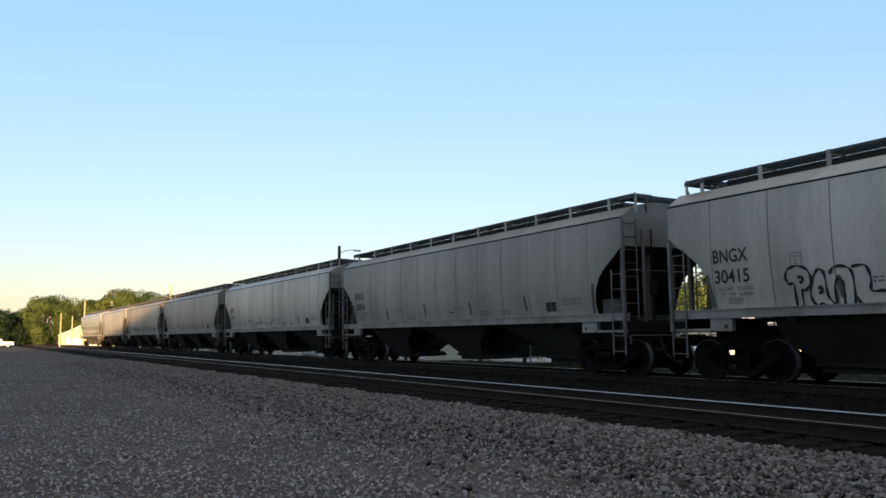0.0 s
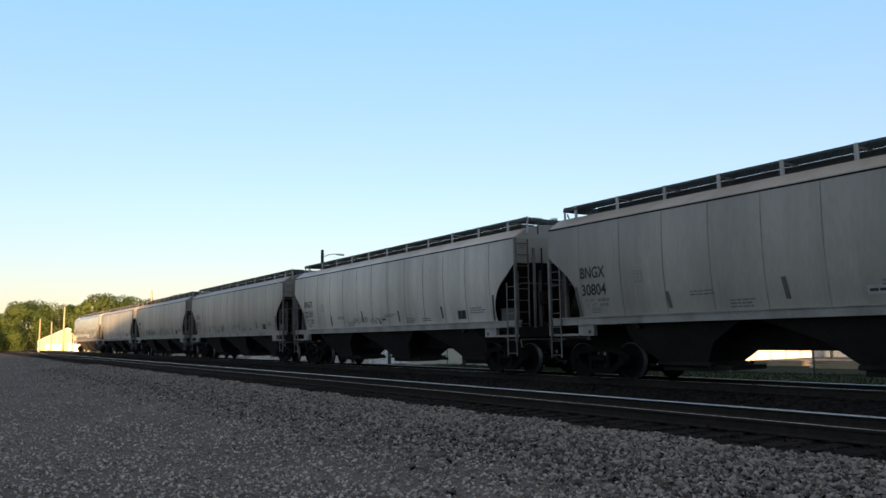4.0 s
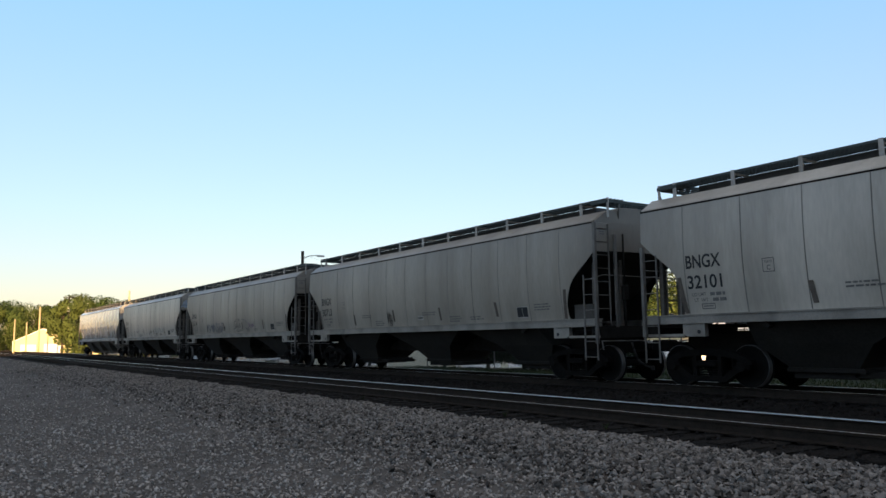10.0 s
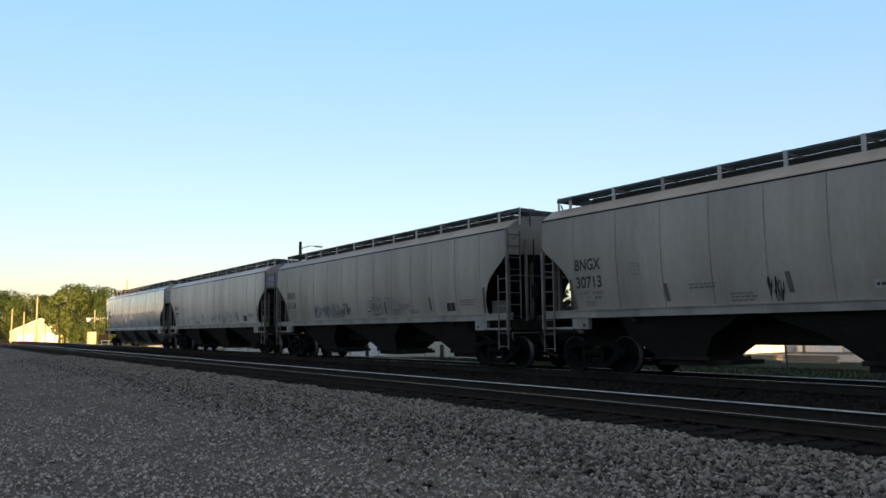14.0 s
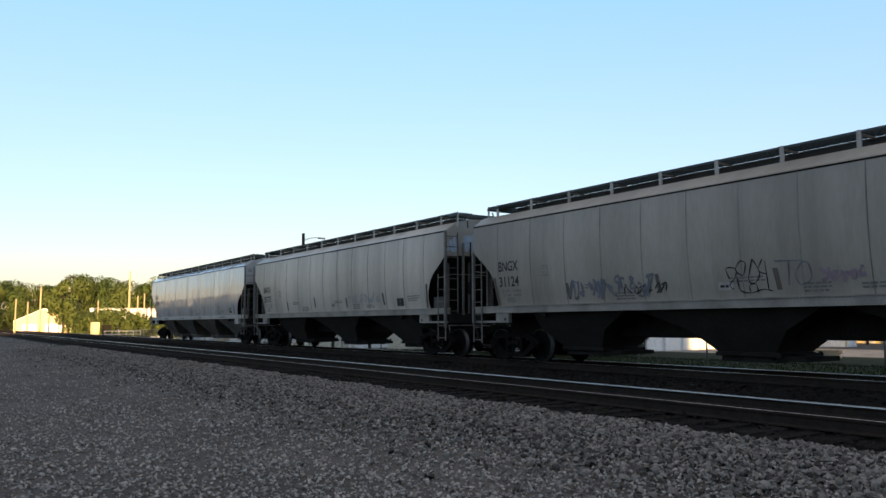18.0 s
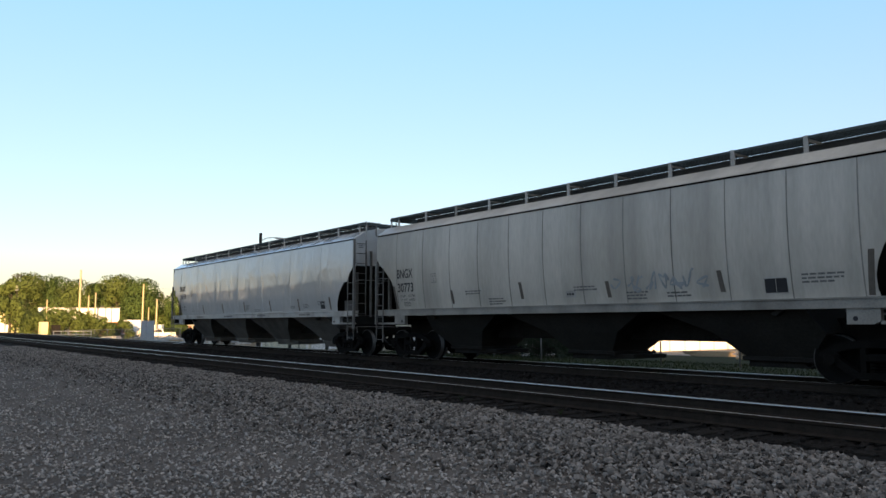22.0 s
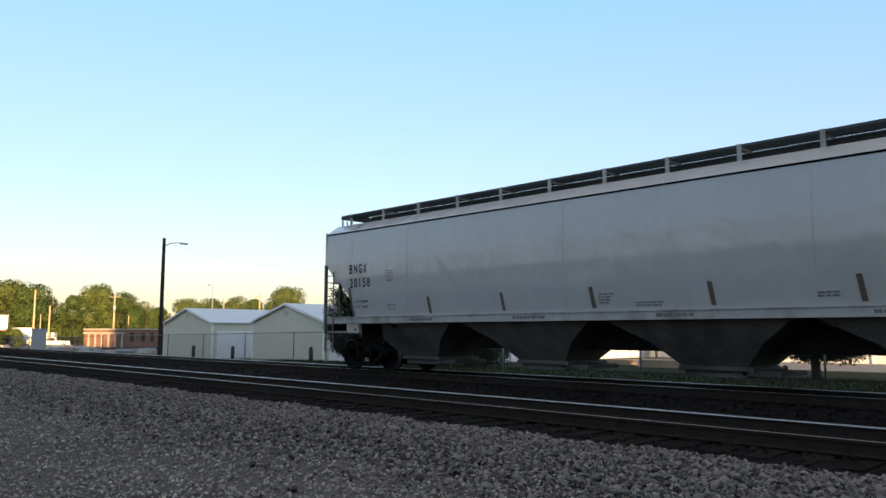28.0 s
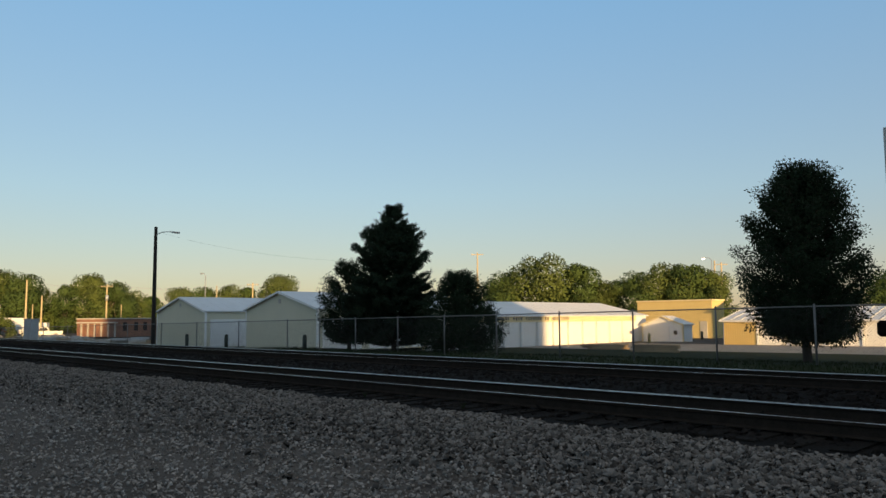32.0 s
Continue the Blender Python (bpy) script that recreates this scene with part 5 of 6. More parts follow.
part("pane", bm, M_DARK, wd)

# low brick building far to the west
br = tagged(empty("brick_building", pose(-122.1, 48.2, -0.75, 0, 0, 114)), "long low red-brown brick building with dark windows", "building")
bm = B()
box(bm, 0, 8.8, 0, 9, 0, 2.8, 0.02)
part("wall", bm, M_BRICK, br)
bm = B()
box(bm, -0.12, 8.92, -0.12, 9.12, 2.8, 2.96, 0.02)
part("parapet_cap", bm, M_CONC, br)
for x in (1.0, 3.4, 5.4, 7.4):
    bm = B()
    box(bm, x - 0.4, x + 0.4, -0.06, 0.02, 0.95, 2.3, 0.01)
    part("window", bm, M_DARK, br)
for i in range(6):
    bm = B()
    box(bm, -0.08, 0.02, 0.8 + i * 1.4, 1.15 + i * 1.4, 0, 2.1, 0.01)
    part("pilaster", bm, M_CONC, br)
bm = B()
box(bm, -0.6, -0.02, 0.4, 8.6, 2.15, 2.35, 0.02)
part("canopy", bm, M_CONC, br)

# cream walls and sheds far to the west
cb = tagged(empty("cream_building", pose(-166.0, 27.5, -0.7, 0, 0, 77)), "long low cream-painted building half hidden by shrubs", "building")
bm = B()
box(bm, 0, 14.5, 0, 8, 0, 5.4, 0.02)
part("wall", bm, M_WHITE, cb)
bm = B()
box(bm, -0.1, 14.6, -0.1, 8.1, 5.4, 5.6, 0.02)
part("parapet_cap", bm, M_CONC, cb)
cs = gable_building("cream_shed", "cream gabled shed with a low-pitched roof", "shed", -5, 5, 0, 12, 0, 2.9, 5.3, M_YELLOW_LT, M_ROOF_WHITE, M_WHITE)
cs.matrix_basis = pose(-167.2, 19.5, -0.6, 0, 0, 80)
roll_door(cs, pose(-2.4, -0.03, 0.02), 2.4, 2.2)
roll_door(cs, pose(1.9, -0.03, 0.02), 3.0, 2.3)


# ---- poles, lamps, wires ----
def pole(x, y, zt, r=0.14, material=None, label="tall bare wooden utility pole", arms=0, can=False, name="utility_pole", lean=0.0):
    zg = ground_z(x, y) - 0.1
    o = tagged(empty(name, pose(x, y, zg, 0, lean, 0)), label, "pole")
    bm = B()
    h = zt - zg
    n = 6
    loft(bm, [[(0.01 * math.sin(i) + r * (1.1 - 0.35 * i / n) * math.cos(a), r * (1.1 - 0.35 * i / n) * math.sin(a), h * i / n) for a in np.arange(9) * 0.698] for i in range(n + 1)], smooth=True)
    part("shaft", bm, material or M_POLE, o)
    for k in range(arms):
        bm = B()
        box(bm, -1.15, 1.15, -0.06, 0.06, h - 0.45 - k * 0.8, h - 0.33 - k * 0.8, 0.01)
        a = part("crossarm", bm, material or M_POLE, o, m=pose(0, 0, 0, 0, 0, 40))
        for x2 in (-1.05, -0.55, 0.55, 1.05):
            bm = B()
            cyl(bm, (x2, 0, h - 0.33 - k * 0.8), (x2, 0, h - 0.16 - k * 0.8), 0.045, 0.03, seg=7)
            part("insulator", bm, M_GALV, a)
    if can:
        bm = B()
        cyl(bm, (0.3, -0.1, h - 2.9), (0.3, -0.1, h - 1.9), 0.27, seg=12)
        part("transformer", bm, M_GALV, o)
    return o


lp = pole(-61.56, 27.0, 9.38, 0.17, M_POLE, "tall dark wooden pole with a small street lamp arm", name="lamp_pole", lean=0.0)
hh = 9.38 - ground_z(-61.56, 27.0) + 0.1
bm = B()
pts = [(0.05, 0.1, hh - 0.62), (0.2, 0.46, hh - 0.42), (0.4, 0.92, hh - 0.36), (0.52, 1.2, hh - 0.38)]
for a, b in zip(pts, pts[1:]):
    cyl(bm, a, b, 0.035, seg=7)
arm = part("arm", bm, M_GALV, lp)
bm = B()
box(bm, -0.34, 0.34, -0.13, 0.13, -0.08, 0.06, 0.04)
part("lamp_head", bm, M_GALV, arm, m=pose(0.62, 1.42, hh - 0.40, 0, 4, 66))

pole(-144.3, 40.9, 8.9, 0.17, M_POLE_LT, "sunlit wooden utility pole beside the yard")
pole(-144.1, 41.9, 4.7, 0.10, M_POLE_LT)
pole(-143.7, 43.2, 6.2, 0.16, M_POLE_LT)
pole(-140.3, 52.9, 8.3, 0.16, M_POLE_LT, "sunlit utility pole with transformer and crossarm", 1, True)
pole(-139.5, 55.2, 4.7, 0.10, M_POLE_LT)
pole(-132.6, 70.1, 8.2, 0.13, M_POLE_LT)
pole(-129.4, 75.8, 8.8, 0.16, M_POLE_LT, "sunlit utility pole with crossarms", 1)
pole(-102.6, 109.4, 14.6, 0.16, M_POLE_LT, "tall pale utility pole with a crossarm", 1)
pole(-66.3, 134.5, 12.1, 0.16, M_POLE_LT, "pale utility pole above the storage roofs")
pole(-65.2, 134.9, 11.7, 0.16, M_POLE_LT, "pale utility pole above the storage roofs", 1)
pole(-146.8, 30.8, 11.2, 0.19, M_POLE_LT, "tall sunlit pole with a thin lamp arm", 0)
pole(-146.5, 32.2, 6.7, 0.14, M_POLE_LT)
pole(-146.3, 33.3, 7.2, 0.14, M_POLE_LT, "sunlit wooden utility pole beside the yard")
pole(-149.4, 13.1, 6.0, 0.13, M_POLE_LT)
pole(-149.3, 14.9, 5.5, 0.13, M_POLE_LT, "sunlit wooden utility pole beside the yard")
pole(-149.1, 16.8, 8.2, 0.16, M_POLE_LT)
pole(-148.5, 21.2, 10.2, 0.13, M_POLE, "dark utility pole against the trees", 1, True)
pole(-147.8, 25.8, 5.9, 0.12, M_POLE_LT)
for x, y, h1, lit in ((-133.6, 68.3, 11.0, False), (-92.0, 118.5, 7.2, False), (-66.6, 134.0, 13.1, True)):
    o = tagged(empty("street_lamp", pose(x, y, ground_z(x, y))), "slim steel street lamp with a curved arm" + (" and lit head" if lit else ""), "street lamp")
    bm = B()
    cyl(bm, (0, 0, 0), (0, 0, h1), 0.11, 0.07, seg=8)
    post = part("post", bm, M_GALV, o)
    s = -1 if lit or h1 > 10 else 1
    bm = B()
    for a, b in (((0, 0, h1), (s * 0.5, 0, h1 + 0.45)), ((s * 0.5, 0, h1 + 0.45), (s * 1.3, 0, h1 + 0.55))):
        cyl(bm, a, b, 0.05, seg=7)
    part("arm", bm, M_GALV, o)
    bm = B()
    box(bm, s * 1.6 - 0.35, s * 1.6 + 0.35, -0.16, 0.16, h1 + 0.38, h1 + 0.60, 0.05)
    hd = part("lamp_head", bm, M_GALV, o)
    if lit:
        bm = B()
        cyl(bm, (s * 1.6, 0, h1 + 0.20), (s * 1.6, 0, h1 + 0.38), 0.22, 0.28, seg=12)
        part("lamp_glass", bm, M_LAMP, hd)


def wire(p, q, sag, label="thin sagging overhead wire", r=0.012):
    bm = B()
    p, q = Vector(p), Vector(q)
    pts = [p.lerp(q, i / 12) - Vector((0, 0, sag * 4 * (i / 12) * (1 - i / 12))) for i in range(13)]
    for a, b in zip(pts, pts[1:]):
        cyl(bm, a, b, r, seg=4, caps=False)
    tagged(part("overhead_wire", bm, M_TYRE), label, "wire")


wire((-61.5, 27.0, 9.0), (-44.5, 34.0, 5.9), 0.5, r=0.005)
wire((-148.5, 21.2, 9.8), (-144.3, 40.9, 8.6), 0.5, r=0.012)
wire((-144.3, 40.9, 8.6), (-140.3, 52.9, 8.0), 0.4, r=0.012)
wire((-148.5, 21.2, 8.6), (-144.3, 40.9, 7.4), 0.5, r=0.012)
wire((-144.3, 40.9, 7.4), (-140.3, 52.9, 6.8), 0.4, r=0.012)
wire((-140.3, 52.9, 8.0), (-129.4, 75.8, 8.4), 0.6, r=0.012)

# ---- chain-link fence ----
FY = 25.5


def fence(x0, x1, posts):
    f = tagged(empty("chain_link_fence", pose(0, FY, 0)), "grey galvanised chain-link fence with top rail", "fence")
    def top(x):
        return 1.90 + (x + 12.6) * 0.0105
    def bot(x):
        return ground_z(x, FY) + 0.02
    bm = B()
    xs = np.linspace(x0, x1, 24)
    loft(bm, [[(a, 0.024 * math.cos(k * 0.8976), top(a) + 0.024 * math.sin(k * 0.8976)) for k in range(7)] for a in xs], smooth=True)
    part("top_rail", bm, M_FENCE, f)
    for x in posts:
        bm = B()
        cyl(bm, (x, 0, bot(x) - 0.1), (x, 0, top(x) + 0.05), 0.034, seg=9)
        ps = part("post", bm, M_FENCE, f)
        bm = B()
        cyl(bm, (x, 0, top(x) + 0.05), (x, 0, top(x) + 0.09), 0.042, 0.02, seg=9)
        part("post_cap", bm, M_FENCE, ps)
    # woven wire
    vs, fs = [], []
    r, step = 0.0022, 0.10
    for d in (-1, 1):
        x = x0 - 2
        while x < x1 + 2:
            a = Vector((x, 0.004 * d, bot(min(max(x, x0), x1))))
            xe = x + d * (top(x) - bot(x))
            b = Vector((xe, 0.004 * d, top(x) - 0.02))
            if x0 < min(a.x, b.x) and max(a.x, b.x) < x1:
                k = len(vs)
                n = Vector((-(b.z - a.z), 0, b.x - a.x)).normalized() * r
                off = (n, Vector((0, r, 0)), -n, Vector((0, -r, 0)))
                vs += [tuple(a + o) for o in off] + [tuple(b + o) for o in off]
                fs += [(k + i, k + (i + 1) % 4, k + 4 + (i + 1) % 4, k + 4 + i) for i in range(4)]
            x += step
    me = bpy.data.meshes.new("wire_mesh")
    me.from_pydata(vs, [], fs)
    me.materials.append(M_WIRE)
    tagged(part("wire_mesh", me, None, f), kind="stuff")
    return f


fence(-120, 12, [-119, -112, -105, -98, -91, -84, -77, -70, -63, -56.7, -51, -45.2, -39.5, -36.2, -32.9, -29.45, -26.1, -22.8, -19.35, -15.9, -12.6, -9.3, -6, -2.7, 0.6, 4, 7.5, 11])

# bollards beside the sheds
for x, y in ((-60.1, 29.2), (-53.6, 29.2), (-42.7, 28.9), (-41.2, 80.0), (-39.4, 66.0)):
    zg = ground_z(x, y)
    bm = B()
    cyl(bm, (0, 0, -0.1), (0, 0, 0.85), 0.14, seg=12)
    cyl(bm, (0, 0, 0.85), (0, 0, 0.93), 0.14, 0.05, seg=12)
    tagged(part("bollard", bm, M_BOLLARD, m=pose(x, y, zg)), "short dark steel bollard guarding the drive", "bollard", "bollards")

# concrete drive in front of the storage doors
tagged(sheet("drive", [-43, -36, -30, -24, -18, -10, 0, 20], [49.6, 52, 55, 60, 63.8], M_DRIVE, 0.015), "pale gravel drive between the storage buildings", "pavement", kind="structure")
tagged(sheet("yard", [-165, -150, -135, -120, -105, -90, -75], [23, 26, 30, 34, 38, 44], M_SOIL, 0.015), "dry dirt equipment yard", "ground", kind="structure")

# stacked lumber and a slab on the drive
for k, (x, y, n, rz) in enumerate(((-27.6, 46.8, 4, 12), (-33.2, 49.5, 3, 30))):
    st = tagged(empty("lumber_stack", pose(x, y, ground_z(x, y), 0, 0, rz)), "low stack of weathered lumber lying on the drive", "lumber")
    rg = random.Random(k)
    for i in range(n):
        for j in range(3):
            bm = B()
            l = rg.uniform(1.1, 1.8)
            box(bm, -l, l, -0.36 + 0.25 * j, -0.14 + 0.25 * j, 0.02 + i * 0.13, 0.14 + i * 0.13, 0.01)
            part("plank", bm, M_WOOD, st, m=pose(rg.uniform(-0.2, 0.2), 0, 0, 0, 0, rg.uniform(-3, 3)))


# ---- trees ----
def leaf_mesh(name, centres, radii, n, size, material, rg):
    """Leaves as small folded blades gathered in clumps; the clumps leave gaps and an uneven outline."""
    k = len(centres)
    which = rg.choice(k, n, p=np.asarray(radii) ** 2 / np.sum(np.asarray(radii) ** 2))
    d = rg.normal(size=(n, 3))
    d /= np.linalg.norm(d, axis=1)[:, None]
    rad = np.asarray(radii)[which] * (0.55 + 0.5 * rg.uniform(0, 1, n) ** 0.8)
    c = np.asarray(centres)[which] + d * rad[:, None]
    a = rg.normal(size=(n, 3)) + d * 0.3
    a /= np.linalg.norm(a, axis=1)[:, None]
    b = np.cross(a, rg.normal(size=(n, 3)) + 1.2 * d)
    b /= np.linalg.norm(b, axis=1)[:, None]
    b *= np.where(np.sum(np.cross(a, b) * d, 1) > 0, -1.0, 1.0)[:, None]   # upper side outwards
    s = size * rg.uniform(0.6, 1.3, n)[:, None]
    wd = 0.55
    fold = np.cross(a, b) * s * 0.18
    v = np.stack([c - a * s * 0.5, c + b * s * wd * 0.5 + fold, c + a * s * 0.5, c - b * s * wd * 0.5 + fold], 1)
    me = bpy.data.meshes.new(name)
    me.from_pydata(v.reshape(-1, 3).tolist(), [], np.arange(4 * n).reshape(-1, 4).tolist())
    me.materials.append(material)
    # leaves of a clump share its rounded shading
    nr = d - 0.45 * np.cross(a, b) + np.array([0, 0, 0.15])
    nr /= np.linalg.norm(nr, axis=1)[:, None]
    me.normals_split_custom_set_from_vertices(np.repeat(nr, 4, 0).tolist())
    return me


def trunk_mesh(h, r, limbs, rg, material):
    bm = B()
    pts = [(rg.normal() * 0.03 * h * i / 6 * 0.3, rg.normal() * 0.03 * h * i / 6 * 0.3, h * i / 6) for i in range(7)]
    for i, (a, b) in enumerate(zip(pts, pts[1:])):
        cyl(bm, a, b, r * (1.15 - 0.16 * i), r * (1.15 - 0.16 * (i + 1)), seg=9, caps=i in (0, 5))
    for q in limbs:
        z = min(h * 0.95, max(h * 0.15, q[2] * 0.55))
        base = Vector((0, 0, z))
        mid = base.lerp(Vector(q), 0.5) + Vector((0, 0, 0.06 * h))
        cyl(bm, base, mid, r * 0.36, r * 0.22, seg=6, caps=False)
        cyl(bm, mid, q, r * 0.22, r * 0.07, seg=6, caps=False)
    return mesh_of("trunk", bm, material)


def broad_tree(label, h, w, leaf, n, size, seed, trunk_h=0.35, group="", clumps=26, category="tree", name="tree", lift=0.22, pear=False):
    rg = np.random.default_rng(seed)
    t = tagged(empty(name), label, category, group)
    cs, rs = [], []
    for i in range(clumps):
        u = rg.uniform(0, 1)
        z = h * (lift + (1 - lift) * u)
        prof = math.sin(math.pi * min(1, 0.16 + 0.80 * u ** (0.8 if not pear else 0.75))) ** 0.6
        rr = w / 2 * prof * rg.uniform(0.15, 0.80) ** 0.7
        a = rg.uniform(0, 2 * math.pi)
        cs.append((rr * math.cos(a), rr * math.sin(a), min(z, h * 0.93)))
        rs.append(w * (rg.uniform(0.12, 0.23) if not pear else rg.uniform(0.11, 0.19)))
    part("trunk", trunk_mesh(h * 0.8, 0.022 * h + 0.03, cs[::2], rg, M_BARK), None, t)
    part("crown", leaf_mesh("crown", cs, rs, n, size, leaf, rg), None, t)
    return t


def blades(name, base, along, size, width, material, rg):
    """Leaves or needles: one folded blade from each base point along its direction."""
    n = len(base)
    along = along / np.linalg.norm(along, axis=1)[:, None]
    side = np.cross(along, rg.normal(size=(n, 3)))
    side /= np.linalg.norm(side, axis=1)[:, None]
    s = (size * rg.uniform(0.65, 1.3, n))[:, None]
    fold = np.cross(along, side) * s * 0.12
    mid = base + along * s * 0.5
    v = np.stack([base, mid + side * s * width * 0.5 + fold, base + along * s, mid - side * s * width * 0.5 + fold], 1)
    me = bpy.data.meshes.new(name)
    me.from_pydata(v.reshape(-1, 3).tolist(), [], np.arange(4 * n).reshape(-1, 4).tolist())
    me.materials.append(material)
    return me


def pine_tree(label, h, reach_of, seed, lean=(0.0, 0.0)):
    """A conifer: whorls of rising limbs, each with side twigs bristling with needles."""
    rg = np.random.default_rng(seed)
    t = tagged(empty("pine_tree"), label, "tree")
    bm = B()
    cyl(bm, (0, 0, -0.2), (0, 0, h * 0.5), 0.16, 0.10, seg=9)
    cyl(bm, (0, 0, h * 0.5), (0, 0, h * 0.98), 0.10, 0.02, seg=8)
    bases, dirs = [], []

    def brush(p, q, n):
        ax = (q - p).normalized()
        f = rg.uniform(0.12, 1.0, n) ** 0.8
        jit = rg.normal(size=(n, 3))
        jit /= np.linalg.norm(jit, axis=1)[:, None]
        bases.append(np.array(p)[None] + f[:, None] * np.array(q - p)[None] + jit * 0.02)
        dirs.append(np.array(ax)[None] * 0.75 + jit * 0.85 + np.array([0, 0, 0.25]))

    z = 0.35
    while z < h - 0.25:
        u = z / h
        k = int(rg.integers(6, 9)) if u < 0.8 else int(rg.integers(4, 6))
        a0 = rg.uniform(0, 6.28)
        for i in range(k):
            a = a0 + 6.283 * i / k + rg.normal() * 0.22
            bias = 1 + (lean[1] * math.cos(a - lean[0]) if 0.12 < u < 0.72 else 0)
            L = max(0.22, reach_of(u) * bias * rg.uniform(0.66, 1.10))
            rise = rg.uniform(0.12, 0.34) if u < 0.45 else rg.uniform(0.45, 0.95)
            p = Vector((0, 0, z))
            mid = Vector((0.6 * L * math.cos(a), 0.6 * L * math.sin(a), z + 0.35 * L * rise))
            tip = Vector((L * math.cos(a), L * math.sin(a), min(h - 0.1, z + L * rise)))
            cyl(bm, p, mid, 0.04 * (1.2 - u), 0.02, seg=5, caps=False)
            cyl(bm, mid, tip, 0.02, 0.006, seg=5, caps=False)
            brush(p.lerp(mid, 0.2), mid, int(110 * L))
            brush(mid, tip, int(120 * L) + 24)
            for j in range(int(4 + 7.0 * L)):
                f = rg.uniform(0.3, 0.98)
                b0 = p.lerp(mid, f / 0.6) if f < 0.6 else mid.lerp(tip, (f - 0.6) / 0.4)
                a2 = a + (1 if j % 2 else -1) * rg.uniform(0.35, 1.0)
                l2 = rg.uniform(0.25, 0.62) * min(1.0, 0.5 + 0.4 * L)
                b1 = b0 + Vector((l2 * math.cos(a2), l2 * math.sin(a2), l2 * rg.uniform(0.15, 0.75)))
                cyl(bm, b0, b1, 0.010, 0.004, seg=4, caps=False)
                brush(b0, b1, int(80 * l2) + 16)
        z += rg.uniform(0.16, 0.25)
    brush(Vector((0, 0, h - 0.5)), Vector((0, 0, h)), 60)
    part("trunk", bm, M_BARK, t)
    bs, ds = np.concatenate(bases), np.concatenate(dirs)
    part("crown", blades("crown", bs, ds, 0.17, 0.16, M_NEEDLE, rg), None, t)
    return t


def limbed_tree(label, h, radius_of, material, seed, limbs=90, leaves=240, size=0.11, low=0.14, rise=0.8, spread=0.16, clear=0.0):
    """A broadleaf tree grown limb by limb: leaves gather along the outer twigs, with gaps between them."""
    rg = np.random.default_rng(seed)
    t = tagged(empty("tree"), label, "tree")
    bm = B()
    r0 = 0.017 * h + 0.03
    pts = [Vector((rg.normal() * 0.012 * i, rg.normal() * 0.012 * i, h * 0.90 * i / 7 - 0.15)) for i in range(8)]
    for i, (a, b) in enumerate(zip(pts, pts[1:])):
        cyl(bm, a, b, r0 * (1.15 - 0.14 * i), r0 * (1.15 - 0.14 * (i + 1)), seg=9, caps=i in (0, 6))
    bases, dirs = [], []
    for i in range(limbs):
        u = low + (1 - low) * (i + rg.uniform()) / limbs
        a = i * 2.39996 + rg.normal() * 0.3
        L = radius_of(u) * rg.uniform(0.72, 1.06)
        zt = u * h + rg.normal() * 0.05
        zb = max(clear, zt - L * rise * rg.uniform(0.8, 1.2), 0.12 * h)
        p = Vector((0, 0, min(zb, h * 0.85)))
        tip = Vector((L * math.cos(a), L * math.sin(a), zt))
        mid = p.lerp(tip, 0.55) + Vector((0, 0, -0.06 * L))
        cyl(bm, p, mid, r0 * 0.34, r0 * 0.2, seg=5, caps=False)
        cyl(bm, mid, tip, r0 * 0.2, 0.006, seg=5, caps=False)
        for j in range(7):
            f = 0.12 + 0.88 * rg.uniform() ** 0.75 if j else 0.95
            b0 = p.lerp(mid, f / 0.55) if f < 0.55 else mid.lerp(tip, (f - 0.55) / 0.45)
            a2 = a + rg.normal() * 0.8
            l2 = rg.uniform(0.25, 0.6) * (0.35 + 0.12 * h)
            b1 = b0 + Vector((l2 * math.cos(a2) * 0.75, l2 * math.sin(a2) * 0.75, l2 * rg.uniform(-0.2, 0.7)))
            cyl(bm, b0, b1, 0.010, 0.004, seg=4, caps=False)
            n = leaves // 7
            g = rg.uniform(0.1, 1.05, n)
            jit = np.clip(rg.normal(size=(n, 3)), -1.7, 1.7)
            bases.append(np.array(b0)[None] + g[:, None] * np.array(b1 - b0)[None] + jit * spread * (1.15 - 0.5 * g[:, None]))
            dirs.append(jit + np.array([0, 0, -0.35]))
    part("trunk", bm, M_BARK, t)
    bs, ds = np.concatenate(bases), np.concatenate(dirs)
    keep = bs[:, 2] > 0.12
    part("crown", blades("crown", bs[keep], ds[keep], size, 0.6, material, rg), None, t)
    return t


def between(table):
    """A smooth table of radius by height."""
    def value(u):
        for (a, p), (b, q) in zip(table, table[1:]):
            if u <= b:
                return p + (q - p) * max(0, (u - a) / (b - a))
        return table[-1][1]
    return value


def put(t, x, y, rz=0.0, s=1.0, zo=0.0):
    t.matrix_basis = pose(x, y, ground_z(x, y) - 0.05 + zo, 0, 0, rz) @ Matrix.Diagonal((s, s, s, 1))
    return t


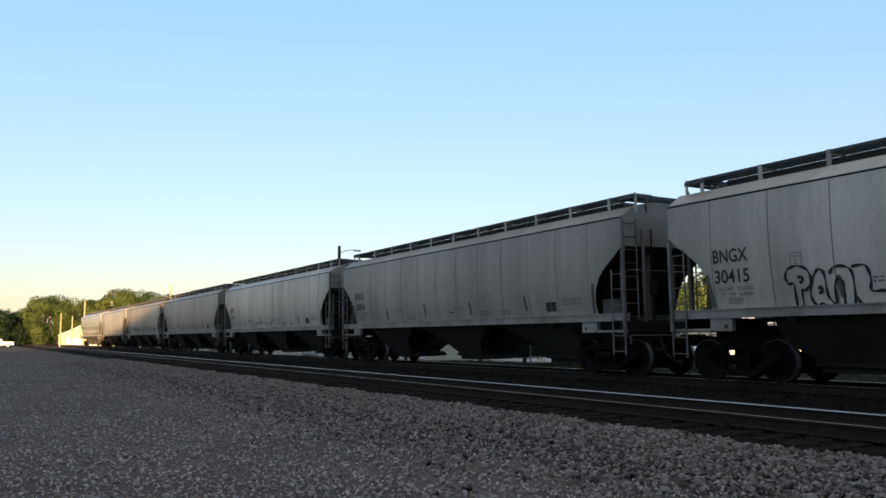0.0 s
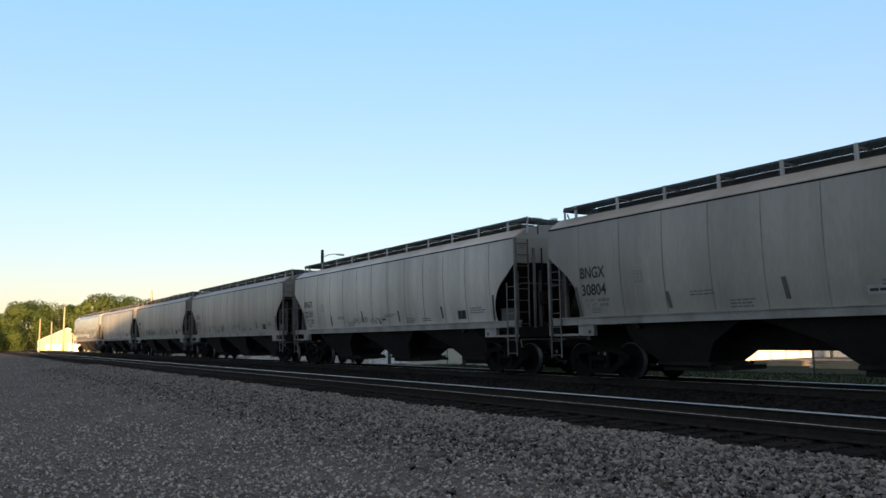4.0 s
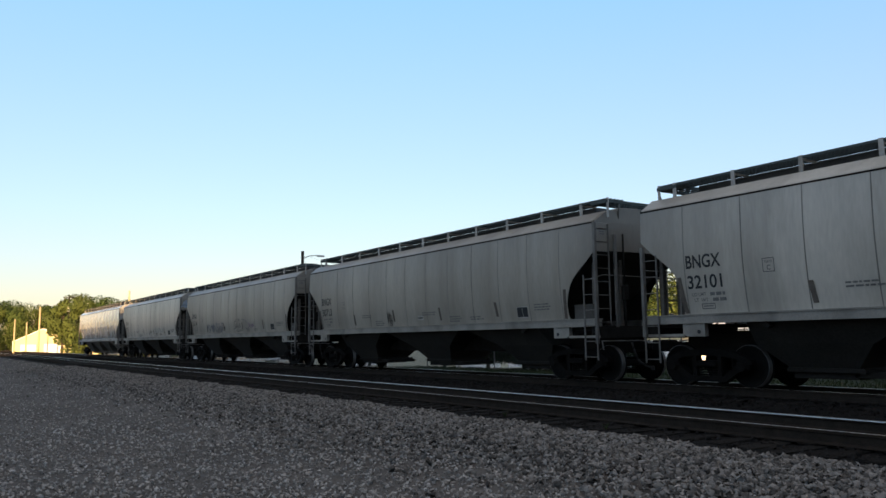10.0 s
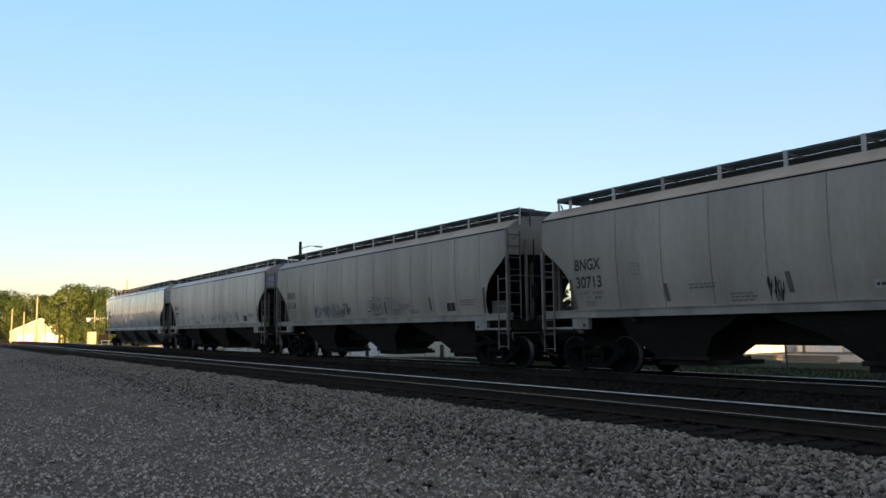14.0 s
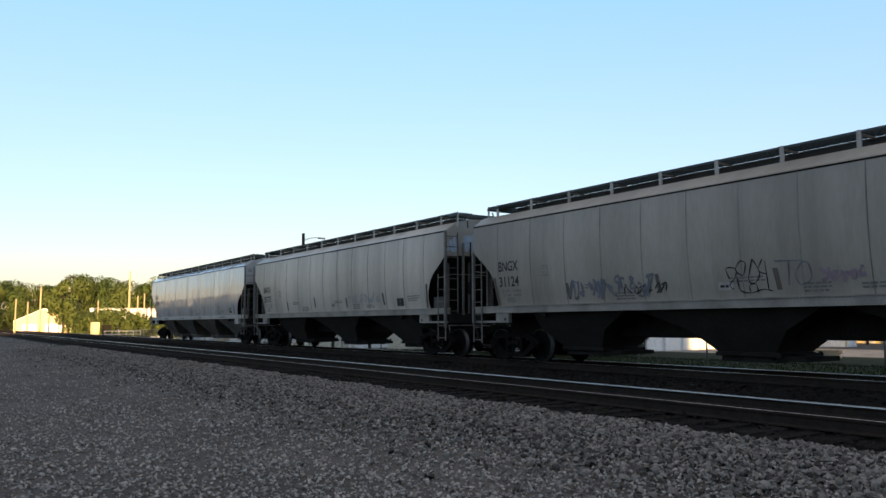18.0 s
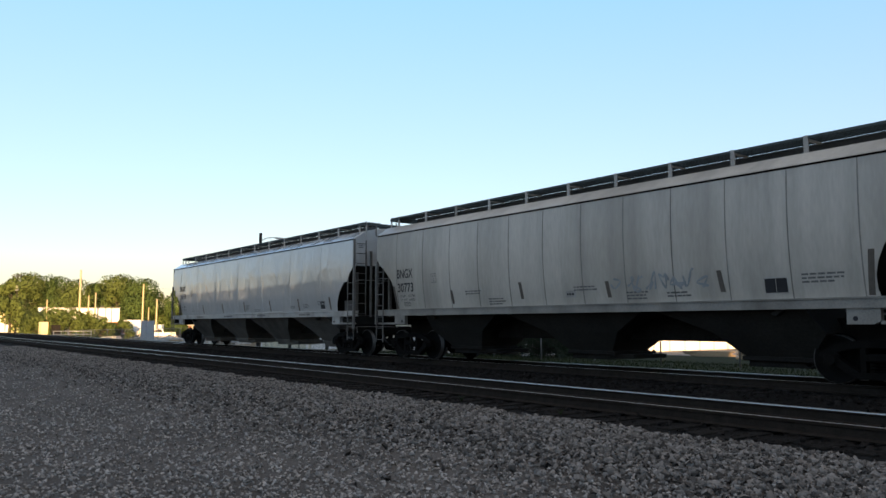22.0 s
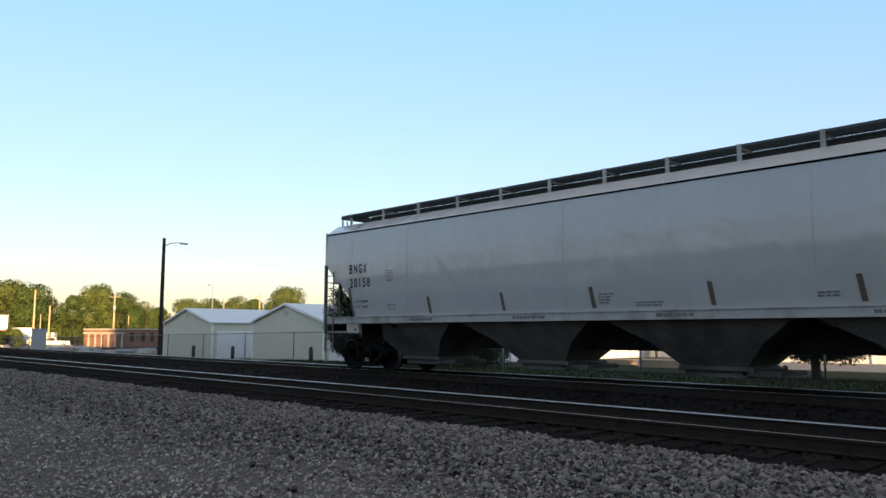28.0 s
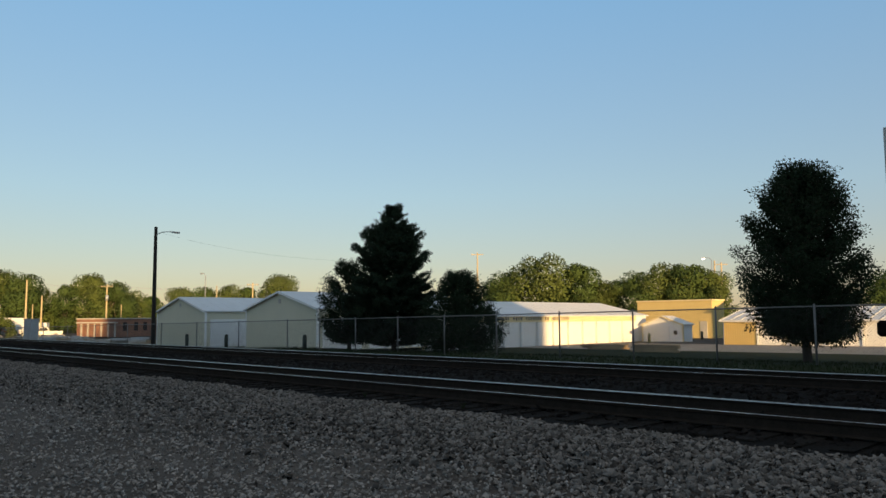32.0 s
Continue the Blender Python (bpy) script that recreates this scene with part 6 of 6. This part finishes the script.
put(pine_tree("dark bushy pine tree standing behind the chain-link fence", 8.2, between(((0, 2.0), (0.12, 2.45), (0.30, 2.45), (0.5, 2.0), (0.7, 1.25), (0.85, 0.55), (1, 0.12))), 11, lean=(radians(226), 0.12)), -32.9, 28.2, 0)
put(limbed_tree("dark loose-branched tree half hidden by the pine", 5.3, between(((0, 1.3), (0.3, 1.7), (0.6, 1.75), (0.85, 1.2), (1, 0.4))), M_LEAF_SHADED, 12, limbs=90, leaves=420, size=0.09, low=0.10, rise=1.2, spread=0.13), -37.0, 28.2)
put(limbed_tree("small dark leafy tree with upright twigs beside the pine", 4.15, between(((0, 1.9), (0.2, 2.3), (0.45, 2.1), (0.7, 1.5), (1, 0.45))), M_LEAF_SHADED, 13, limbs=130, leaves=500, size=0.085, low=0.04, rise=1.2, spread=0.12), -27.8, 28.3)
put(limbed_tree("dense dark oval shade tree on the grass verge", 6.95, between(((0, 0.8), (0.10, 0.95), (0.19, 1.55), (0.42, 2.12), (0.7, 1.62), (0.85, 1.2), (0.96, 0.7), (1, 0.25))), M_LEAF_SHADED, 14, limbs=210, leaves=520, size=0.085, low=0.15, rise=0.7, spread=0.14, clear=0.85), -10.5, 28.0)

FAR_TREE_LABELS = ("sunlit green broadleaf tree in the far tree line", "yellow-green broadleaf tree in the far tree line")
PROTO = []
for k in range(4):
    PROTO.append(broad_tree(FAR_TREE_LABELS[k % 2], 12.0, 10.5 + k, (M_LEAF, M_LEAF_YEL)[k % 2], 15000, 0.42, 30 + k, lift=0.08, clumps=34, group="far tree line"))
FAR = ((-203, 9.5, 7.2), (-204, 13.0, 9.8), (-206, 17, 10.4), (-204, 21.5, 10.4), (-208, 26, 10.6), (-202, 31, 12.4), (-205, 36, 12.6), (-201, 41, 12.0), (-204, 46, 11.8),
       (-198, 50.5, 12.8), (-195, 54, 12.2), (-198, 59, 10.0), (-193, 63.5, 10.4), (-191, 68.5, 12.3), (-188, 72, 10.8), (-189, 77, 9.4), (-186, 81.5, 8.0), (-183, 87, 9.6), (-181, 92, 9.8), (-178, 97.5, 10.6), (-176, 102, 10.2), (-171, 108, 12.6))
NEAR_R = ((-79.6, 90.5, 8.6), (-75.0, 94, 11.3), (-70.6, 97.5, 10.0), (-67.5, 101, 7.2), (-64.2, 103, 8.4), (-60.5, 106, 9.8), (-57.2, 107, 9.6), (-54.2, 109, 8.2), (-33.0, 117, 7.6), (-28.5, 118, 8.4), (-81.5, 93, 7.4))
SOUTH = tuple((-235 + 9.5 * i, -78 - 6 * math.sin(i * 1.7), 9.0 + 3.2 * math.sin(i * 2.3)) for i in range(27))   # behind the lot, mirrored in the paint
rgt = random.Random(2)
used = set()
for i, (x, y, h) in enumerate(FAR + NEAR_R + SOUTH):
    k = i % 4
    s = (h + 0.5) / 12.0
    if k in used:
        t = copy_thing(PROTO[k], pose(0, 0, 0))
    else:
        t = PROTO[k]
        used.add(k)
    put(t, x, y, rgt.uniform(0, 360), s, -0.3)

put(broad_tree("dark shaded broadleaf tree at the end of the far tree line", 7.0, 9.0, M_LEAF_SHADED, 9000, 0.42, 60, lift=0.0, clumps=44), -200, 6.2)
put(broad_tree("slender yellow-green tree beside the cream shed", 9.6, 6.4, M_LEAF_YEL, 5000, 0.42, 50, lift=0.05), -150.0, 20.6)
SHRUB = broad_tree("bushy green shrub growing along the cream wall", 4.4, 6.5, M_LEAF_YEL, 3500, 0.36, 51, lift=0.02, name="shrub", category="shrub", group="shrubs")
put(SHRUB, -155, 27.5)
for x, y, s in ((-154.5, 30.5, 0.72), (-152.5, 33.5, 0.8), (-150.5, 36.5, 0.6), (-151.5, 25, 0.8), (-146, 38, 0.7), (-141, 23.2, 0.75), (-140, 25.6, 0.85), (-139, 27.8, 0.95), (-139, 30.2, 0.85), (-138, 32.4, 0.75)):
    put(copy_thing(SHRUB, pose(0, 0, 0)), x, y, rgt.uniform(0, 360), s)

# grass on the verge
rg = np.random.default_rng(9)
n = 26000
gx = 8 - 52 * rg.uniform(0, 1, n) ** 1.2
gy = rg.uniform(19.4, 33.0, n)
gz = np.array([ground_z(a, b) for a, b in zip(gx, gy)])
hgt = rg.uniform(0.05, 0.16, n)
ang = rg.uniform(0, 6.283, n)
wd = rg.uniform(0.012, 0.03, n)
lx, ly = rg.normal(0, 0.04, n), rg.normal(0, 0.04, n)
v = np.stack([np.stack([gx - np.cos(ang) * wd, gy - np.sin(ang) * wd, gz], 1), np.stack([gx + np.cos(ang) * wd, gy + np.sin(ang) * wd, gz], 1), np.stack([gx + lx, gy + ly, gz + hgt], 1)], 1)
me = bpy.data.meshes.new("grass")
me.from_pydata(v.reshape(-1, 3).tolist(), [], np.arange(3 * n).reshape(-1, 3).tolist())
me.materials.append(M_GRASS)
tagged(new("grass", me), "short green grass along the fence", "grass", kind="stuff")


# ---- things in the yard ----
def relay_cabinet(x, y, w, d, h, material, label, rz):
    c = tagged(empty("relay_cabinet", pose(x, y, ground_z(x, y) - 0.05, 0, 0, rz)), label, "cabinet")
    bm = B()
    box(bm, -w / 2, w / 2, -d / 2, d / 2, 0.12, h, 0.02)
    part("body", bm, material, c)
    bm = B()
    box(bm, -w / 2 - 0.05, w / 2 + 0.05, -d / 2 - 0.05, d / 2 + 0.05, h, h + 0.06, 0.02)
    part("cap", bm, material, c)
    bm = B()
    box(bm, -w / 2 + 0.06, w / 2 - 0.06, -d / 2 - 0.025, -d / 2, 0.22, h - 0.1, 0.008)
    dr = part("door", bm, material, c)
    bm = B()
    box(bm, w / 2 - 0.18, w / 2 - 0.14, -d / 2 - 0.06, -d / 2 - 0.025, h * 0.48, h * 0.58)
    part("handle", bm, M_GALV, dr)
    bm = B()
    box(bm, -w / 2 - 0.08, w / 2 + 0.08, -d / 2 - 0.08, d / 2 + 0.08, -0.1, 0.12)
    part("plinth", bm, M_CONC, c)


relay_cabinet(-65.3, 18.95, 0.85, 0.7, 1.85, M_GALV, "grey steel relay cabinet beside the tracks", 20)
relay_cabinet(-118.0, 20.3, 0.95, 0.9, 2.2, M_YELLOW_LT, "beige steel relay cabinet beside the tracks", 10)
relay_cabinet(-116.6, 21.6, 0.9, 0.9, 1.8, M_UNDER, "dark steel relay cabinet beside the tracks", 10)

# low pipe rack
pr = tagged(empty("pipe_rack", pose(-112, 22.8, ground_z(-112, 22.8), 0, 0, 66)), "low galvanised pipe rack in the yard", "rack")
for x in np.linspace(-2.3, 2.3, 6):
    bm = B()
    cyl(bm, (x, 0, 0), (x, 0, 1.0), 0.04, seg=7)
    part("upright", bm, M_GALV, pr)
for z in (0.15, 0.55, 0.98):
    bm = B()
    cyl(bm, (-2.4, 0, z), (2.4, 0, z), 0.05, seg=7)
    part("rail_pipe", bm, M_GALV, pr)


def wheel(parent, x, y, r):
    bm = B()
    cyl(bm, (x, y - 0.12, r), (x, y + 0.12, r), r, seg=16)
    w = part("tyre", bm, M_TYRE, parent)
    bm = B()
    cyl(bm, (x, y - 0.13, r), (x, y + 0.13, r), r * 0.55, seg=12)
    part("rim", bm, M_GALV, w)


def box_truck(x, y, rz, label, body_m, box_h=2.6, L=4.2):
    t = tagged(empty("truck", pose(x, y, ground_z(x, y), 0, 0, rz)), label, "truck", "parked trucks")
    bm = B()
    prism(bm, [(0.1, 0.55), (0.1, 1.25), (0.75, 1.35), (1.15, 2.1), (2.1, 2.15), (2.1, 0.5)], -0.95, 0.95)
    bmesh.ops.recalc_face_normals(bm, faces=bm.faces)
    cab = part("cab", bm, body_m, t)
    for s in (-1, 1):
        bm = B()
        prism(bm, [(0.95, 1.38), (1.25, 2.0), (1.9, 2.03), (1.9, 1.38)], s * 0.955 - 0.004, s * 0.955 + 0.004)
        bmesh.ops.recalc_face_normals(bm, faces=bm.faces)
        part("window", bm, M_DARK, cab)
    bm = B()
    box(bm, 2.15, 2.15 + L, -1.05, 1.05, 0.8, box_h, 0.04)
    part("cargo_box", bm, M_VEH_WHITE, t)
    bm = B()
    box(bm, 0.2, 2.15 + L, -0.45, 0.45, 0.45, 0.7)
    part("chassis", bm, M_TYRE, t)
    for wx in (0.85, 2.15 + L - 1.0):
        for s in (-1, 1):
            wheel(t, wx, s * 0.88, 0.42)


def pickup(x, y, rz, label, m):
    t = tagged(empty("pickup_truck", pose(x, y, ground_z(x, y), 0, 0, rz)), label, "truck", "parked trucks")
    bm = B()
    prism(bm, [(0, 0.55), (0.02, 1.0), (1.3, 1.12), (1.85, 1.72), (3.1, 1.74), (3.35, 1.15), (5.3, 1.12), (5.3, 0.5)], -0.92, 0.92)
    bmesh.ops.recalc_face_normals(bm, faces=bm.faces)
    bd = part("body", bm, m, t)
    for s in (-1, 1):
        bm = B()
        prism(bm, [(1.6, 1.15), (1.98, 1.64), (2.95, 1.66), (3.15, 1.17)], s * 0.925 - 0.004, s * 0.925 + 0.004)
        bmesh.ops.recalc_face_normals(bm, faces=bm.faces)
        part("window", bm, M_DARK, bd)
    for wx in (0.95, 4.35):
        for s in (-1, 1):
            wheel(t, wx, s * 0.85, 0.38)


box_truck(-149.2, 41.4, 60, "white box truck parked in the sunlit yard", M_VEH_WHITE, 2.5, 2.4)
pickup(-138.0, 39.3, 75, "white pickup truck parked in the yard", M_VEH_WHITE)
pickup(-152.0, 36.8, 70, "white pickup truck parked near the shrubs", M_VEH_WHITE)
box_truck(-156.0, 39.0, 100, "white service truck beside orange machinery", M_VEH_WHITE, 3.4, 3.2)

# orange loader
ld = tagged(empty("loader", pose(-150.5, 37.4, ground_z(-150.5, 37.4), 0, 0, 65)), "orange wheel loader parked in the yard", "loader")
bm = B()
box(bm, -1.6, 1.2, -0.9, 0.9, 0.7, 1.7, 0.12)
part("body", bm, M_ORANGE, ld)
bm = B()
box(bm, -0.4, 0.9, -0.7, 0.7, 1.7, 3.0, 0.08)
cb2 = part("cab", bm, M_ORANGE, ld)
bm = B()
box(bm, -0.3, 0.8, -0.715, 0.715, 2.0, 2.85)
part("window", bm, M_DARK, cb2)
bm = B()
for s in (-0.6, 0.6):
    cyl(bm, (1.2, s, 1.4), (2.9, s, 0.7), 0.12, seg=8)
part("lift_arm", bm, M_ORANGE, ld)
bm = B()
loft(bm, [[(2.9, y, 0.2), (3.6, y, 0.2), (3.5, y, 0.35), (3.1, y, 0.4), (3.0, y, 1.1), (2.85, y, 1.1)] for y in (-1.2, 1.2)])
bmesh.ops.recalc_face_normals(bm, faces=bm.faces)
part("bucket", bm, M_UNDER, ld)
for wx in (-1.0, 1.0):
    for s in (-1, 1):
        wheel(ld, wx, s * 0.95, 0.62)

# low piles of scrap and pallets in the yard
rgy = random.Random(33)
for k in range(22):
    x, y = rgy.uniform(-135, -92), rgy.uniform(30, 41)
    p = tagged(empty("material_pile", pose(x, y, ground_z(x, y), 0, 0, rgy.uniform(0, 180))), "low pile of stacked boards and crates in the yard", "pile", "yard piles")
    for i in range(rgy.randint(3, 6)):
        bm = B()
        a, b, c = rgy.uniform(0.4, 1.2), rgy.uniform(0.3, 0.8), rgy.uniform(0.15, 0.42)
        box(bm, -a, a, -b, b, 0, c, 0.03)
        part("crate", bm, rgy.choice((M_WOOD, M_CONC, M_GALV, M_CONC)), p, m=pose(rgy.uniform(-1.4, 1.4), rgy.uniform(-0.8, 0.8), 0.0 if i < 3 else 0.3, 0, 0, rgy.uniform(0, 90)))

# crossing: pale road far to the west, and a waiting pickup
tagged(sheet("road", [-196, -190, -184, -178], [-60, -30, -10, 0, 6, 20, 60], M_ASPH, 0.02), "asphalt road crossing the tracks far away", "road", kind="structure")
pickup(-176.0, 2.0, 80, "white pickup truck waiting near the far crossing", M_VEH_WHITE)
# weeds growing in the ballast
for x, y, s in ((-11.2, 8.9, 1.0), (-8.6, 8.8, 0.7), (-16.5, 8.8, 0.8)):
    rgw = random.Random(int(x * 7))
    bm = B()
    for i in range(26):
        a, l = rgw.uniform(0, 6.28), rgw.uniform(0.06, 0.16) * s
        cyl(bm, (0, 0, 0), (l * 0.6 * math.cos(a), l * 0.6 * math.sin(a), l), 0.004, 0.001, seg=4, caps=False)
    tagged(part("weed", bm, M_GRASS, m=pose(x, y, ground_z(x, y) + 0.02)), "small dry weed tuft in the ballast", "plant", "weeds")


# ---- what moves ----
PITCH, LEFT_EAVE, LEFT_EAVE_LAST = 18.498, -26.40, -28.98


def rolled(t):
    """Metres that the train has run at t seconds, from its place at 16 s."""
    u = t - 16
    return 3.80822 * u + 0.003585 * u ** 2 + 5.12e-5 * u ** 3 + 2.51e-6 * u ** 4


def motions():
    turns = [0.15 * i for i in range(int(32 / 0.15) + 1)] + [32.0]
    for n, car in enumerate(CARS):
        x0 = (LEFT_EAVE + 8.5 - (n - 4) * PITCH) if n < 6 else (LEFT_EAVE_LAST + 9.8 - 2 * PITCH)
        walk(car, [(t, pose(x0 + rolled(t), TRACK2, RT2)) for t in range(0, 33, 4)])
        for axle in [o for o in car.children if o.name.startswith("wheelset")]:
            x, y, z = axle.location
            walk(axle, [(t, pose(x, y, z, 0, math.degrees(rolled(t) / 0.457), 0)) for t in turns])


motions()
